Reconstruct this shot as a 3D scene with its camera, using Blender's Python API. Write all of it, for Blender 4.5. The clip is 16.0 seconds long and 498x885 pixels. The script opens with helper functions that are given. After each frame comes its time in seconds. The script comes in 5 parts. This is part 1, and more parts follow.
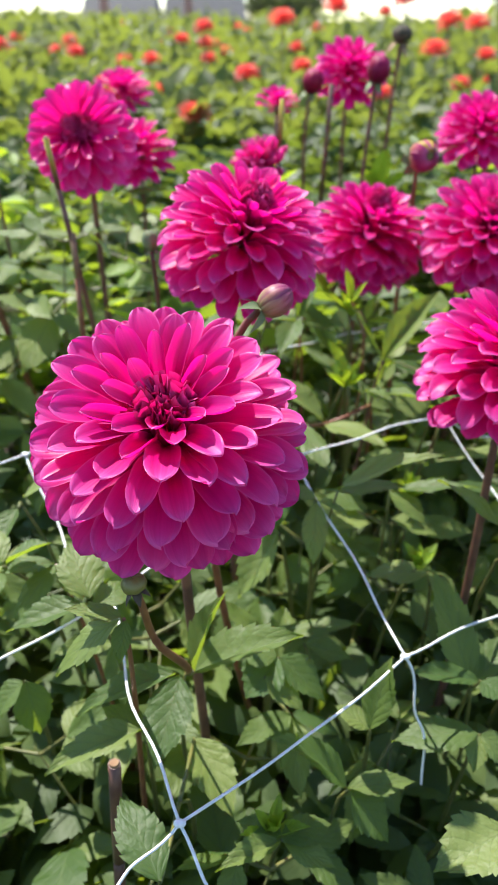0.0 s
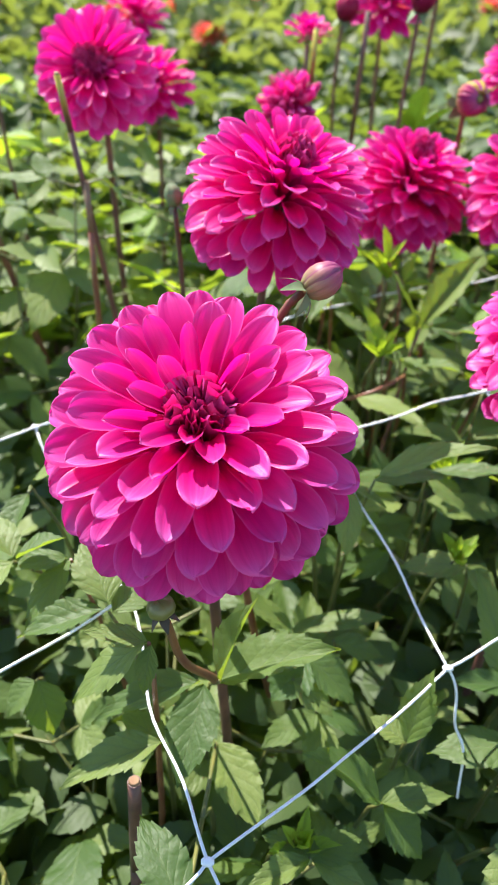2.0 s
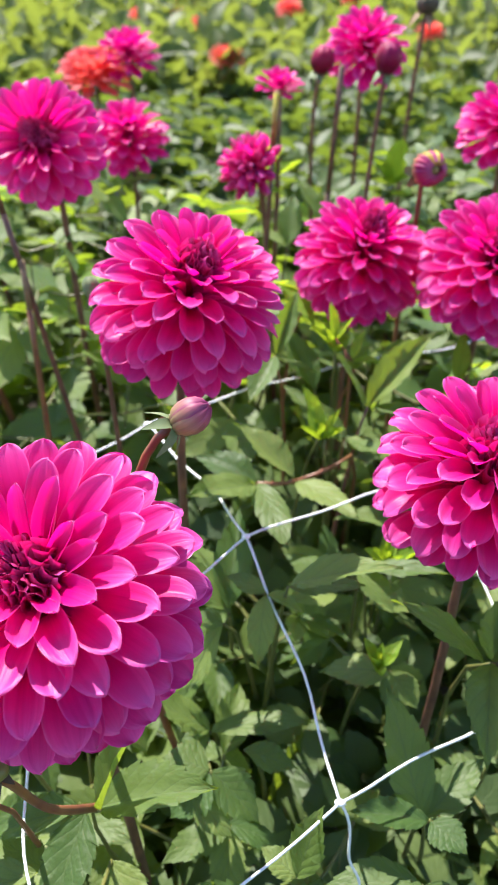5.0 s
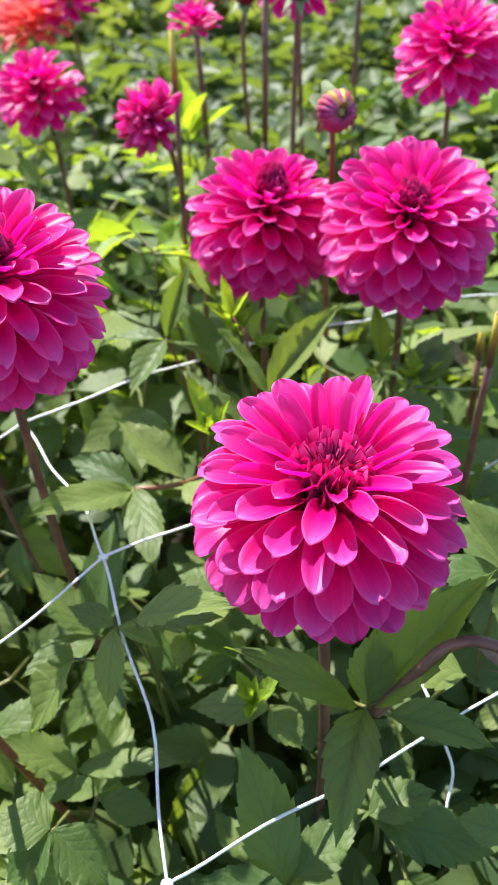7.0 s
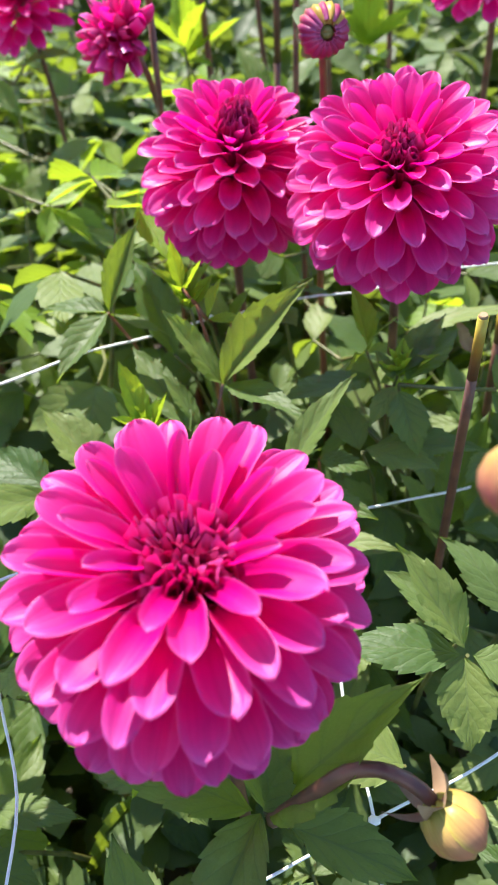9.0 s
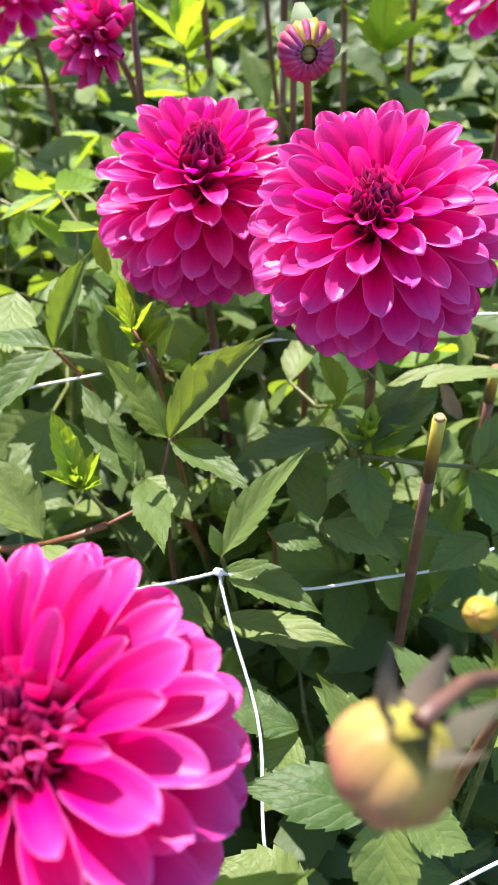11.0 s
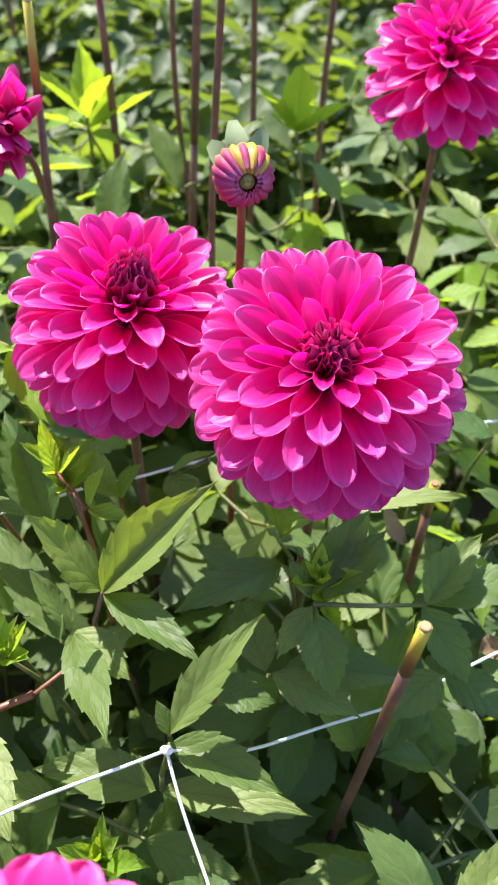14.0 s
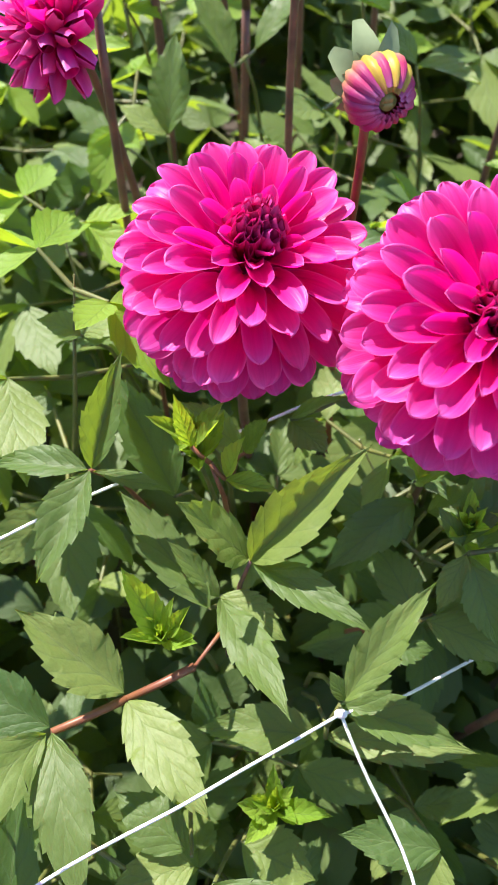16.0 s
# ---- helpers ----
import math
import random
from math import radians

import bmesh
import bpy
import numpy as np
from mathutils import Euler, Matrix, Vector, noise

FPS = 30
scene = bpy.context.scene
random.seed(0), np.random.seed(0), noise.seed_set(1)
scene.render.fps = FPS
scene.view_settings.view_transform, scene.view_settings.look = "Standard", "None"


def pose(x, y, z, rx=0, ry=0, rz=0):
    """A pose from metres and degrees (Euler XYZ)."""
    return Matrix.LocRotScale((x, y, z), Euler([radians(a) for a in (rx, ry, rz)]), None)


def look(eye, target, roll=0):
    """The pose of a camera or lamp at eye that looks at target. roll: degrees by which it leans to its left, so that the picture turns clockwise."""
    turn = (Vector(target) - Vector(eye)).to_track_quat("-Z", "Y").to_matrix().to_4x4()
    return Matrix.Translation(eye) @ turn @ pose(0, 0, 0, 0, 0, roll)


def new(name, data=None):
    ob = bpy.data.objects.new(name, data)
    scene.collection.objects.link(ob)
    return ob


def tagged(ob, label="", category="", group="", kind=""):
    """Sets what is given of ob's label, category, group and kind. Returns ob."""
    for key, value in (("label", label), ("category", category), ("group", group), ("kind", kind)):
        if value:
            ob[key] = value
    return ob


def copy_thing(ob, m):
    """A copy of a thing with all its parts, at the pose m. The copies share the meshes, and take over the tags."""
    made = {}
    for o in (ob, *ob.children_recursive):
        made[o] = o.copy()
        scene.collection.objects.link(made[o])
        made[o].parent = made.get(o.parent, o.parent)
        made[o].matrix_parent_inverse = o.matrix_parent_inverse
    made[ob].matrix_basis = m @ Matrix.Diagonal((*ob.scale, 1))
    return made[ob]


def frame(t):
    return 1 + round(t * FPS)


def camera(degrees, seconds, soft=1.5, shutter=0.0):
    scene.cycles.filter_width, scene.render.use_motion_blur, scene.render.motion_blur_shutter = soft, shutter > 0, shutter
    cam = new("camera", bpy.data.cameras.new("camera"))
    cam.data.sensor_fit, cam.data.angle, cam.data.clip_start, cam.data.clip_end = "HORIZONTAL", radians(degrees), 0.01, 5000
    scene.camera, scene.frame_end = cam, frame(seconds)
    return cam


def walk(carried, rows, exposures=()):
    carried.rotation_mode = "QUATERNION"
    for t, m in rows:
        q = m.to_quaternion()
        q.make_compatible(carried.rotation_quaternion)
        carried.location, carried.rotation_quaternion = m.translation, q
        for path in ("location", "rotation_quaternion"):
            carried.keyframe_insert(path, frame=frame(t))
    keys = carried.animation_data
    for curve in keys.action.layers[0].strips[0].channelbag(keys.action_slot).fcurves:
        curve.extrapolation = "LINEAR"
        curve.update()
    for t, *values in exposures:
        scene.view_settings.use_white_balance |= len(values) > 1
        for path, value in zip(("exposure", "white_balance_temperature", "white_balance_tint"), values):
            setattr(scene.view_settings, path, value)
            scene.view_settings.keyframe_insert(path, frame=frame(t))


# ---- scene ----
cam = camera(36.0, 16.0)
METRES, EYE, TILT, LEAN, TURN = 0.65, 0.85, -28.0, 0.0, 0.0
ROWS = [
    (0.0, 0.0, 0.0, 0.0, 0.0, 0.0, -0.0),
    (0.5, -0.0114, 0.0053, 0.0094, 0.23, -0.64, -0.29),
    (1.0, -0.0214, 0.0185, 0.0216, 0.31, -1.68, -0.59),
    (1.5, -0.0214, 0.0429, 0.031, 0.3, -3.19, -0.83),
    (2.0, -0.0221, 0.0605, 0.04, 0.41, -4.9, -1.16),
    (2.5, -0.0294, 0.0775, 0.0497, 0.71, -5.96, -1.69),
    (3.0, -0.0287, 0.0851, 0.0736, 1.04, -5.76, -2.32),
    (3.5, -0.0136, 0.077, 0.0996, 1.4, -4.93, -2.8),
    (4.0, 0.0127, 0.0713, 0.1139, 1.92, -4.34, -2.79),
    (6.5, 0.1865, 0.1568, 0.1598, 5.5, -7.2, -0.15),
    (7.0, 0.2201, 0.198, 0.16, 6.25, -8.57, 0.58),
    (7.5, 0.2517, 0.2397, 0.1599, 7.19, -10.03, 1.1),
    (8.0, 0.2753, 0.2772, 0.1664, 8.57, -11.66, 1.06),
    (10.5, 0.3295, 0.4039, 0.2488, 15.62, -16.14, -4.15),
    (11.0, 0.3398, 0.4209, 0.2498, 15.14, -16.01, -4.54),
    (11.5, 0.3493, 0.4291, 0.2524, 14.57, -15.72, -4.77),
    (12.0, 0.3546, 0.4419, 0.2546, 13.81, -15.31, -5.48),
    (12.5, 0.358, 0.4531, 0.2609, 12.41, -14.52, -6.12),
    (13.0, 0.3446, 0.4544, 0.2893, 10.46, -13.72, -6.25),
    (13.5, 0.3076, 0.4678, 0.306, 8.26, -13.54, -5.92),
    (14.0, 0.2852, 0.4753, 0.3239, 6.53, -14.77, -5.12),
    (14.5, 0.244, 0.494, 0.3438, 5.31, -17.2, -4.28),
    (15.0, 0.2192, 0.509, 0.3521, 4.51, -20.13, -3.12),
    (15.5, 0.2174, 0.5228, 0.366, 4.05, -23.51, -1.86),
    (16.0, 0.189, 0.524, 0.3795, 4.57, -26.88, -0.27),
]
walk(cam, [(t, pose(0, 0, EYE, TILT, LEAN, TURN) @ pose(METRES * x, METRES * y, METRES * z, 90 + pitch, roll, yaw)) for t, x, y, z, yaw, pitch, roll in ROWS], [(0.0, 1.10), (1.5, 1.28), (3.5, 1.50), (4.2, 1.32), (6.5, 1.38), (8.0, 1.38), (10.5, 1.48), (12.0, 1.53), (14.0, 1.53), (16.0, 1.44)])
cam.data.dof.use_dof = True
cam.data.dof.focus_distance = 0.278
cam.data.dof.aperture_fstop = 20.0

# ---- world, sun ----
SUN_AZ, SUN_EL = 38.0, 57.0     # degrees to the left of straight ahead, and above the horizon
world = bpy.data.worlds.new("sky")
scene.world = world
world.use_nodes = True
wn = world.node_tree
sky = wn.nodes.new("ShaderNodeTexSky")
sky.sky_type = 'NISHITA'
sky.sun_disc = False
sky.sun_elevation = radians(SUN_EL)
sky.sun_rotation = radians(-SUN_AZ)
sky.air_density, sky.dust_density = 1.0, 0.05
wn.nodes["Background"].inputs["Strength"].default_value = 0.128
wn.links.new(sky.outputs[0], wn.nodes["Background"].inputs["Color"])
sun = bpy.data.lights.new("sun", 'SUN')
sun.energy, sun.angle, sun.color = 5.0, radians(0.55), (1.0, 0.95, 0.87)
sun_ob = new("sun", sun)
to_sun = Vector((-math.sin(radians(SUN_AZ)) * math.cos(radians(SUN_EL)), math.cos(radians(SUN_AZ)) * math.cos(radians(SUN_EL)), math.sin(radians(SUN_EL))))
sun_ob.matrix_world = look(to_sun * 10, (0, 0, 0))

# ---- materials ----
def material(name):
    m = bpy.data.materials.new(name)
    m.use_nodes = True
    nt = m.node_tree
    return m, nt, nt.nodes["Principled BSDF"], nt.nodes["Material Output"]


def ramp(nt, stops):
    r = nt.nodes.new("ShaderNodeValToRGB")
    while len(r.color_ramp.elements) < len(stops):
        r.color_ramp.elements.new(0.5)
    for e, (p, c) in zip(r.color_ramp.elements, stops):
        e.position, e.color = p, (*c, 1)
    return r


def mix(nt, kind, fac, a, b):
    n = nt.nodes.new("ShaderNodeMix")
    n.data_type, n.blend_type = 'RGBA', kind
    for sock, v in ((n.inputs[0], fac), (n.inputs[6], a), (n.inputs[7], b)):
        if hasattr(v, "links"):
            nt.links.new(v, sock)
        elif isinstance(v, tuple):
            sock.default_value = (*v, 1)
        else:
            sock.default_value = v
    return n.outputs[2]


def calc(nt, op, a, b=0.0, clamp=False):
    n = nt.nodes.new("ShaderNodeMath")
    n.operation, n.use_clamp = op, clamp
    for sock, v in zip(n.inputs, (a, b)):
        if hasattr(v, "links"):
            nt.links.new(v, sock)
        else:
            sock.default_value = v
    return n.outputs[0]


def noise_tex(nt, scale, coord="Object", detail=4.0):
    c = nt.nodes.new("ShaderNodeTexCoord")
    n = nt.nodes.new("ShaderNodeTexNoise")
    n.inputs["Scale"].default_value, n.inputs["Detail"].default_value = scale, detail
    nt.links.new(c.outputs[coord], n.inputs["Vector"])
    return n.outputs["Fac"]


def bump(nt, height, strength, distance, bsdf):
    b = nt.nodes.new("ShaderNodeBump")
    b.inputs["Strength"].default_value, b.inputs["Distance"].default_value = strength, distance
    nt.links.new(height, b.inputs["Height"])
    nt.links.new(b.outputs[0], bsdf.inputs["Normal"])
    return b.outputs[0]


def uv(nt):
    c = nt.nodes.new("ShaderNodeTexCoord")
    s = nt.nodes.new("ShaderNodeSeparateXYZ")
    nt.links.new(c.outputs["UV"], s.inputs[0])
    return s.outputs[0], s.outputs[1]


def leaf_material(name, dark, light, through_colour, island=False, share=0.42):
    m, nt, p, out = material(name)
    u, v = uv(nt)
    if island:
        g = nt.nodes.new("ShaderNodeNewGeometry")
        rnd = g.outputs["Random Per Island"]
    else:
        rnd = nt.nodes.new("ShaderNodeObjectInfo").outputs["Random"]
    side = calc(nt, 'ABSOLUTE', calc(nt, 'SUBTRACT', v, 0.5))
    # side veins run forward from the midrib
    phase = calc(nt, 'SUBTRACT', calc(nt, 'MULTIPLY', u, 38.0), calc(nt, 'MULTIPLY', calc(nt, 'POWER', side, 0.8), 24.0))
    wave = calc(nt, 'SINE', phase)
    vein = calc(nt, 'POWER', calc(nt, 'ABSOLUTE', calc(nt, 'MULTIPLY', calc(nt, 'ADD', wave, 1.0), 0.5)), 9.0)
    rib = calc(nt, 'LESS_THAN', side, 0.022)
    lines = calc(nt, 'MAXIMUM', calc(nt, 'MULTIPLY', vein, 0.55), rib)
    tone = ramp(nt, [(0.0, dark), (0.6, tuple((a + b) / 2 for a, b in zip(dark, light))), (1.0, light)])
    nt.links.new(rnd, tone.inputs[0])
    spots = noise_tex(nt, 60.0, "Object", 5.0)
    base = mix(nt, 'MULTIPLY', 0.45, tone.outputs[0], ramp(nt, [(0.3, (0.6, 0.62, 0.6)), (0.7, (1.25, 1.2, 1.1))]).outputs[0])
    mott = [n for n in nt.nodes if n.bl_idname == "ShaderNodeValToRGB"][-1]
    nt.links.new(spots, mott.inputs[0])
    base = mix(nt, 'MIX', calc(nt, 'MULTIPLY', lines, 0.2), base, (0.20, 0.26, 0.10))
    nt.links.new(base, p.inputs["Base Color"])
    p.inputs["Roughness"].default_value = 0.52 if island else 0.52
    p.inputs["Specular IOR Level"].default_value = 0.3 if island else 0.38
    # the blade is blistered between its veins
    cell = nt.nodes.new("ShaderNodeCombineXYZ")
    nt.links.new(calc(nt, 'MULTIPLY', u, 15.0), cell.inputs[0])
    nt.links.new(calc(nt, 'MULTIPLY', v, 9.0), cell.inputs[1])
    nt.links.new(calc(nt, 'MULTIPLY', rnd, 30.0), cell.inputs[2])
    blister = nt.nodes.new("ShaderNodeTexNoise")
    blister.inputs["Scale"].default_value, blister.inputs["Detail"].default_value = 1.0, 1.0
    nt.links.new(cell.outputs[0], blister.inputs["Vector"])
    puff = calc(nt, 'POWER', calc(nt, 'ABSOLUTE', calc(nt, 'COSINE', calc(nt, 'ADD', calc(nt, 'MULTIPLY', phase, 0.5), 0.785))), 0.6)
    relief = calc(nt, 'SUBTRACT', calc(nt, 'ADD', calc(nt, 'MULTIPLY', puff, 0.22), calc(nt, 'ADD', calc(nt, 'MULTIPLY', blister.outputs["Fac"], 0.4), calc(nt, 'MULTIPLY', spots, 0.10))), calc(nt, 'MULTIPLY', rib, 0.4))
    nb = bump(nt, relief, 0.25 if island else 0.6, 0.0014, p)
    tr = nt.nodes.new("ShaderNodeBsdfTranslucent")
    tcol = mix(nt, 'MULTIPLY', calc(nt, 'MULTIPLY', lines, 0.6), through_colour, (0.5, 0.55, 0.3))
    nt.links.new(tcol, tr.inputs[0])
    nt.links.new(nb, tr.inputs["Normal"])
    ms = nt.nodes.new("ShaderNodeMixShader")
    ms.inputs[0].default_value = share
    nt.links.new(p.outputs[0], ms.inputs[1])
    nt.links.new(tr.outputs[0], ms.inputs[2])
    nt.links.new(ms.outputs[0], out.inputs[0])
    return m


def petal_material(name, base_c, mid_c, edge_c, glow, share=0.42, rough=0.5, rim_pow=8.0):
    m, nt, p, out = material(name)
    u, v = uv(nt)
    rnd = nt.nodes.new("ShaderNodeObjectInfo").outputs["Random"]
    side = calc(nt, 'MULTIPLY', calc(nt, 'ABSOLUTE', calc(nt, 'SUBTRACT', v, 0.5)), 2.0)
    along = ramp(nt, [(0.0, base_c), (0.45, tuple(0.4 * a + 0.6 * b for a, b in zip(base_c, mid_c))), (0.7, mid_c), (0.92, tuple(0.12 * a + 0.88 * b for a, b in zip(edge_c, mid_c))), (1.0, tuple(0.45 * a + 0.55 * b for a, b in zip(edge_c, mid_c)))])
    nt.links.new(u, along.inputs[0])
    rim = calc(nt, 'POWER', calc(nt, 'MAXIMUM', side, calc(nt, 'MULTIPLY', u, 0.985)), rim_pow)
    col = mix(nt, 'MIX', calc(nt, 'MULTIPLY', rim, 0.85), along.outputs[0], edge_c)
    streak = nt.nodes.new("ShaderNodeTexNoise")
    comb = nt.nodes.new("ShaderNodeCombineXYZ")
    nt.links.new(calc(nt, 'MULTIPLY', u, 2.0), comb.inputs[0])
    nt.links.new(calc(nt, 'MULTIPLY', v, 15.0), comb.inputs[1])
    nt.links.new(calc(nt, 'MULTIPLY', rnd, 40.0), comb.inputs[2])
    nt.links.new(comb.outputs[0], streak.inputs["Vector"])
    streak.inputs["Scale"].default_value, streak.inputs["Detail"].default_value = 1.0, 3.0
    rr = ramp(nt, [(0.3, (0.86, 0.80, 0.84)), (0.7, (1.10, 1.15, 1.10))])
    nt.links.new(streak.outputs["Fac"], rr.inputs[0])
    col = mix(nt, 'MULTIPLY', 0.7, col, rr.outputs[0])
    hue = nt.nodes.new("ShaderNodeHueSaturation")
    nt.links.new(col, hue.inputs["Color"])
    nt.links.new(calc(nt, 'ADD', calc(nt, 'MULTIPLY', rnd, 0.02), 0.49), hue.inputs["Hue"])
    nt.links.new(calc(nt, 'ADD', calc(nt, 'MULTIPLY', rnd, 0.25), 0.86), hue.inputs["Value"])
    nt.links.new(hue.outputs[0], p.inputs["Base Color"])
    p.inputs["Roughness"].default_value = rough
    p.inputs["Specular IOR Level"].default_value = 0.25
    nb = bump(nt, streak.outputs["Fac"], 0.3, 0.0006, p)
    tr = nt.nodes.new("ShaderNodeBsdfTranslucent")
    tr.inputs[0].default_value = (*glow, 1)
    nt.links.new(nb, tr.inputs["Normal"])
    ms = nt.nodes.new("ShaderNodeMixShader")
    ms.inputs[0].default_value = share
    nt.links.new(p.outputs[0], ms.inputs[1])
    nt.links.new(tr.outputs[0], ms.inputs[2])
    nt.links.new(ms.outputs[0], out.inputs[0])
    return m


def stem_material(name, low, high, rough=0.45):
    m, nt, p, out = material(name)
    n = noise_tex(nt, 90.0, "Object", 6.0)
    r = ramp(nt, [(0.3, low), (0.7, high)])
    nt.links.new(n, r.inputs[0])
    nt.links.new(r.outputs[0], p.inputs["Base Color"])
    p.inputs["Roughness"].default_value = rough
    bump(nt, n, 0.3, 0.0006, p)
    return m


def fading_material(name, low, mid, high):
    """A stem that ripens along its length, from low at its foot to high at its tip."""
    m, nt, p, out = material(name)
    co = nt.nodes.new("ShaderNodeTexCoord")
    sep = nt.nodes.new("ShaderNodeSeparateXYZ")
    nt.links.new(co.outputs["Generated"], sep.inputs[0])
    n = noise_tex(nt, 120.0, "Object", 6.0)
    add = nt.nodes.new("ShaderNodeMath")
    add.operation = "MULTIPLY_ADD"
    add.inputs[1].default_value = 0.35
    nt.links.new(n, add.inputs[0])
    nt.links.new(sep.outputs["Z"], add.inputs[2])
    r = ramp(nt, [(0.3, low), (0.65, mid), (1.0, high)])
    nt.links.new(add.outputs[0], r.inputs[0])
    nt.links.new(r.outputs[0], p.inputs["Base Color"])
    p.inputs["Roughness"].default_value = 0.42
    bump(nt, n, 0.3, 0.0006, p)
    return m


def plain_material(name, low, high, scale, rough, depth=0.002):
    m, nt, p, out = material(name)
    n = noise_tex(nt, scale, "Object", 8.0)
    r = ramp(nt, [(0.3, low), (0.7, high)])
    nt.links.new(n, r.inputs[0])
    nt.links.new(r.outputs[0], p.inputs["Base Color"])
    p.inputs["Roughness"].default_value = rough
    bump(nt, n, 0.5, depth, p)
    return m


LEAF = leaf_material("leaf", (0.043, 0.090, 0.023), (0.178, 0.228, 0.064), (0.42, 0.56, 0.035), share=0.34)
LEAF_YOUNG = leaf_material("young_leaf", (0.15, 0.26, 0.03), (0.24, 0.36, 0.05), (0.52, 0.68, 0.03), share=0.45)
# same leaves as LEAF, darkened: shade inside the crowded foliage is put into the colour
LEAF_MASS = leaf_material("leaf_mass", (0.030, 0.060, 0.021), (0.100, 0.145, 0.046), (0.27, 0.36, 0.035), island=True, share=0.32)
LEAF_FAR = leaf_material("far_leaf", (0.045, 0.075, 0.028), (0.135, 0.165, 0.055), (0.31, 0.37, 0.05), island=True, share=0.42)
PETAL = petal_material("petal", (0.22, 0.001, 0.028), (0.62, 0.002, 0.225), (0.78, 0.18, 0.60), (0.98, 0.003, 0.30), share=0.46, rough=0.38, rim_pow=13.0)
PETAL_ROLLED = petal_material("rolled_petal", (0.16, 0.001, 0.02), (0.46, 0.003, 0.10), (0.72, 0.10, 0.42), (0.8, 0.0, 0.16), share=0.3, rim_pow=10.0)
PETAL_DARK = petal_material("inner_petal", (0.07, 0.001, 0.014), (0.30, 0.002, 0.060), (0.58, 0.05, 0.24), (0.6, 0.0, 0.08), share=0.2, rim_pow=10.0)
PETAL_RED = petal_material("red_petal", (0.48, 0.03, 0.03), (0.78, 0.095, 0.10), (0.85, 0.24, 0.22), (1.0, 0.12, 0.10), share=0.45)
PETAL_BUD = petal_material("bud_petal", (0.32, 0.33, 0.10), (0.42, 0.12, 0.17), (0.34, 0.03, 0.17), (0.5, 0.12, 0.15), share=0.2, rough=0.4, rim_pow=4.0)
PETAL_YELLOW = petal_material("unripe_petal", (0.36, 0.33, 0.05), (0.46, 0.14, 0.12), (0.50, 0.40, 0.08), (0.4, 0.2, 0.06), share=0.12, rough=0.38, rim_pow=5.0)
PETAL_GOLD = petal_material("outer_bud_petal", (0.24, 0.27, 0.05), (0.50, 0.36, 0.04), (0.50, 0.26, 0.08), (0.7, 0.5, 0.1), share=0.25, rough=0.4, rim_pow=6.0)
PETAL_PURPLE = petal_material("opening_petal", (0.60, 0.46, 0.10), (0.36, 0.012, 0.11), (0.50, 0.16, 0.36), (0.6, 0.02, 0.2), share=0.25, rim_pow=9.0)
STEM = stem_material("stem_brown", (0.09, 0.04, 0.035), (0.20, 0.09, 0.06))
STEM_RED = stem_material("stem_red", (0.15, 0.045, 0.03), (0.24, 0.10, 0.04))
STEM_GREEN = stem_material("stem_green", (0.07, 0.09, 0.025), (0.16, 0.15, 0.04))
STEM_YELLOW = stem_material("stem_yellow", (0.30, 0.27, 0.03), (0.44, 0.37, 0.06))
BRACT = stem_material("bract_green", (0.11, 0.145, 0.06), (0.19, 0.23, 0.11), 0.7)
BRACT_OLD = stem_material("old_bract", (0.04, 0.040, 0.02), (0.09, 0.065, 0.045), 0.85)
OLIVE = stem_material("olive_bud", (0.10, 0.11, 0.025), (0.20, 0.18, 0.05), 0.4)
PITH = stem_material("pith", (0.22, 0.12, 0.06), (0.36, 0.24, 0.13), 0.8)
STEM_TURN = fading_material("stem_turning", (0.15, 0.067, 0.048), (0.28, 0.15, 0.03), (0.46, 0.36, 0.04))
DRY = stem_material("dry_brown", (0.16, 0.09, 0.05), (0.34, 0.23, 0.14), 0.8)
CORD = plain_material("cord_white", (0.74, 0.74, 0.75), (0.87, 0.87, 0.88), 400.0, 0.4, 0.0004)
SOIL = plain_material("soil", (0.035, 0.025, 0.018), (0.09, 0.068, 0.05), 9.0, 0.95, 0.03)
ROOF = plain_material("roof_slate", (0.075, 0.075, 0.08), (0.115, 0.115, 0.12), 2.0, 0.8, 0.02)
WALL = plain_material("render_wall", (0.55, 0.52, 0.48), (0.68, 0.66, 0.62), 3.0, 0.9, 0.01)
BRICK = plain_material("chimney_brick", (0.38, 0.20, 0.15), (0.50, 0.30, 0.24), 6.0, 0.9, 0.01)
BARK = plain_material("bark", (0.06, 0.045, 0.03), (0.12, 0.09, 0.07), 12.0, 0.95, 0.02)
TREE_LEAF = leaf_material("tree_leaf", (0.05, 0.075, 0.03), (0.10, 0.11, 0.05), (0.2, 0.25, 0.06), island=True, share=0.3)
GLASS = plain_material("window_glass", (0.04, 0.05, 0.06), (0.06, 0.07, 0.08), 1.0, 0.1, 0.0)

# ---- mesh makers ----


def grid_mesh(name, rows, uvs, mat):
    """A sheet from rows of points, smooth, with its UVs (along, across)."""
    n, k = len(rows), len(rows[0])
    verts = [p for row in rows for p in row]
    flat = [q for row in uvs for q in row]
    faces = [(i * k + j, i * k + j + 1, (i + 1) * k + j + 1, (i + 1) * k + j) for i in range(n - 1) for j in range(k - 1)]
    me = bpy.data.meshes.new(name)
    me.from_pydata(verts, [], faces)
    layer = me.uv_layers.new(name="UVMap")
    for lp in me.loops:
        layer.data[lp.index].uv = flat[lp.vertex_index]
    me.polygons.foreach_set("use_smooth", [True] * len(me.polygons))
    me.materials.append(mat)
    return me


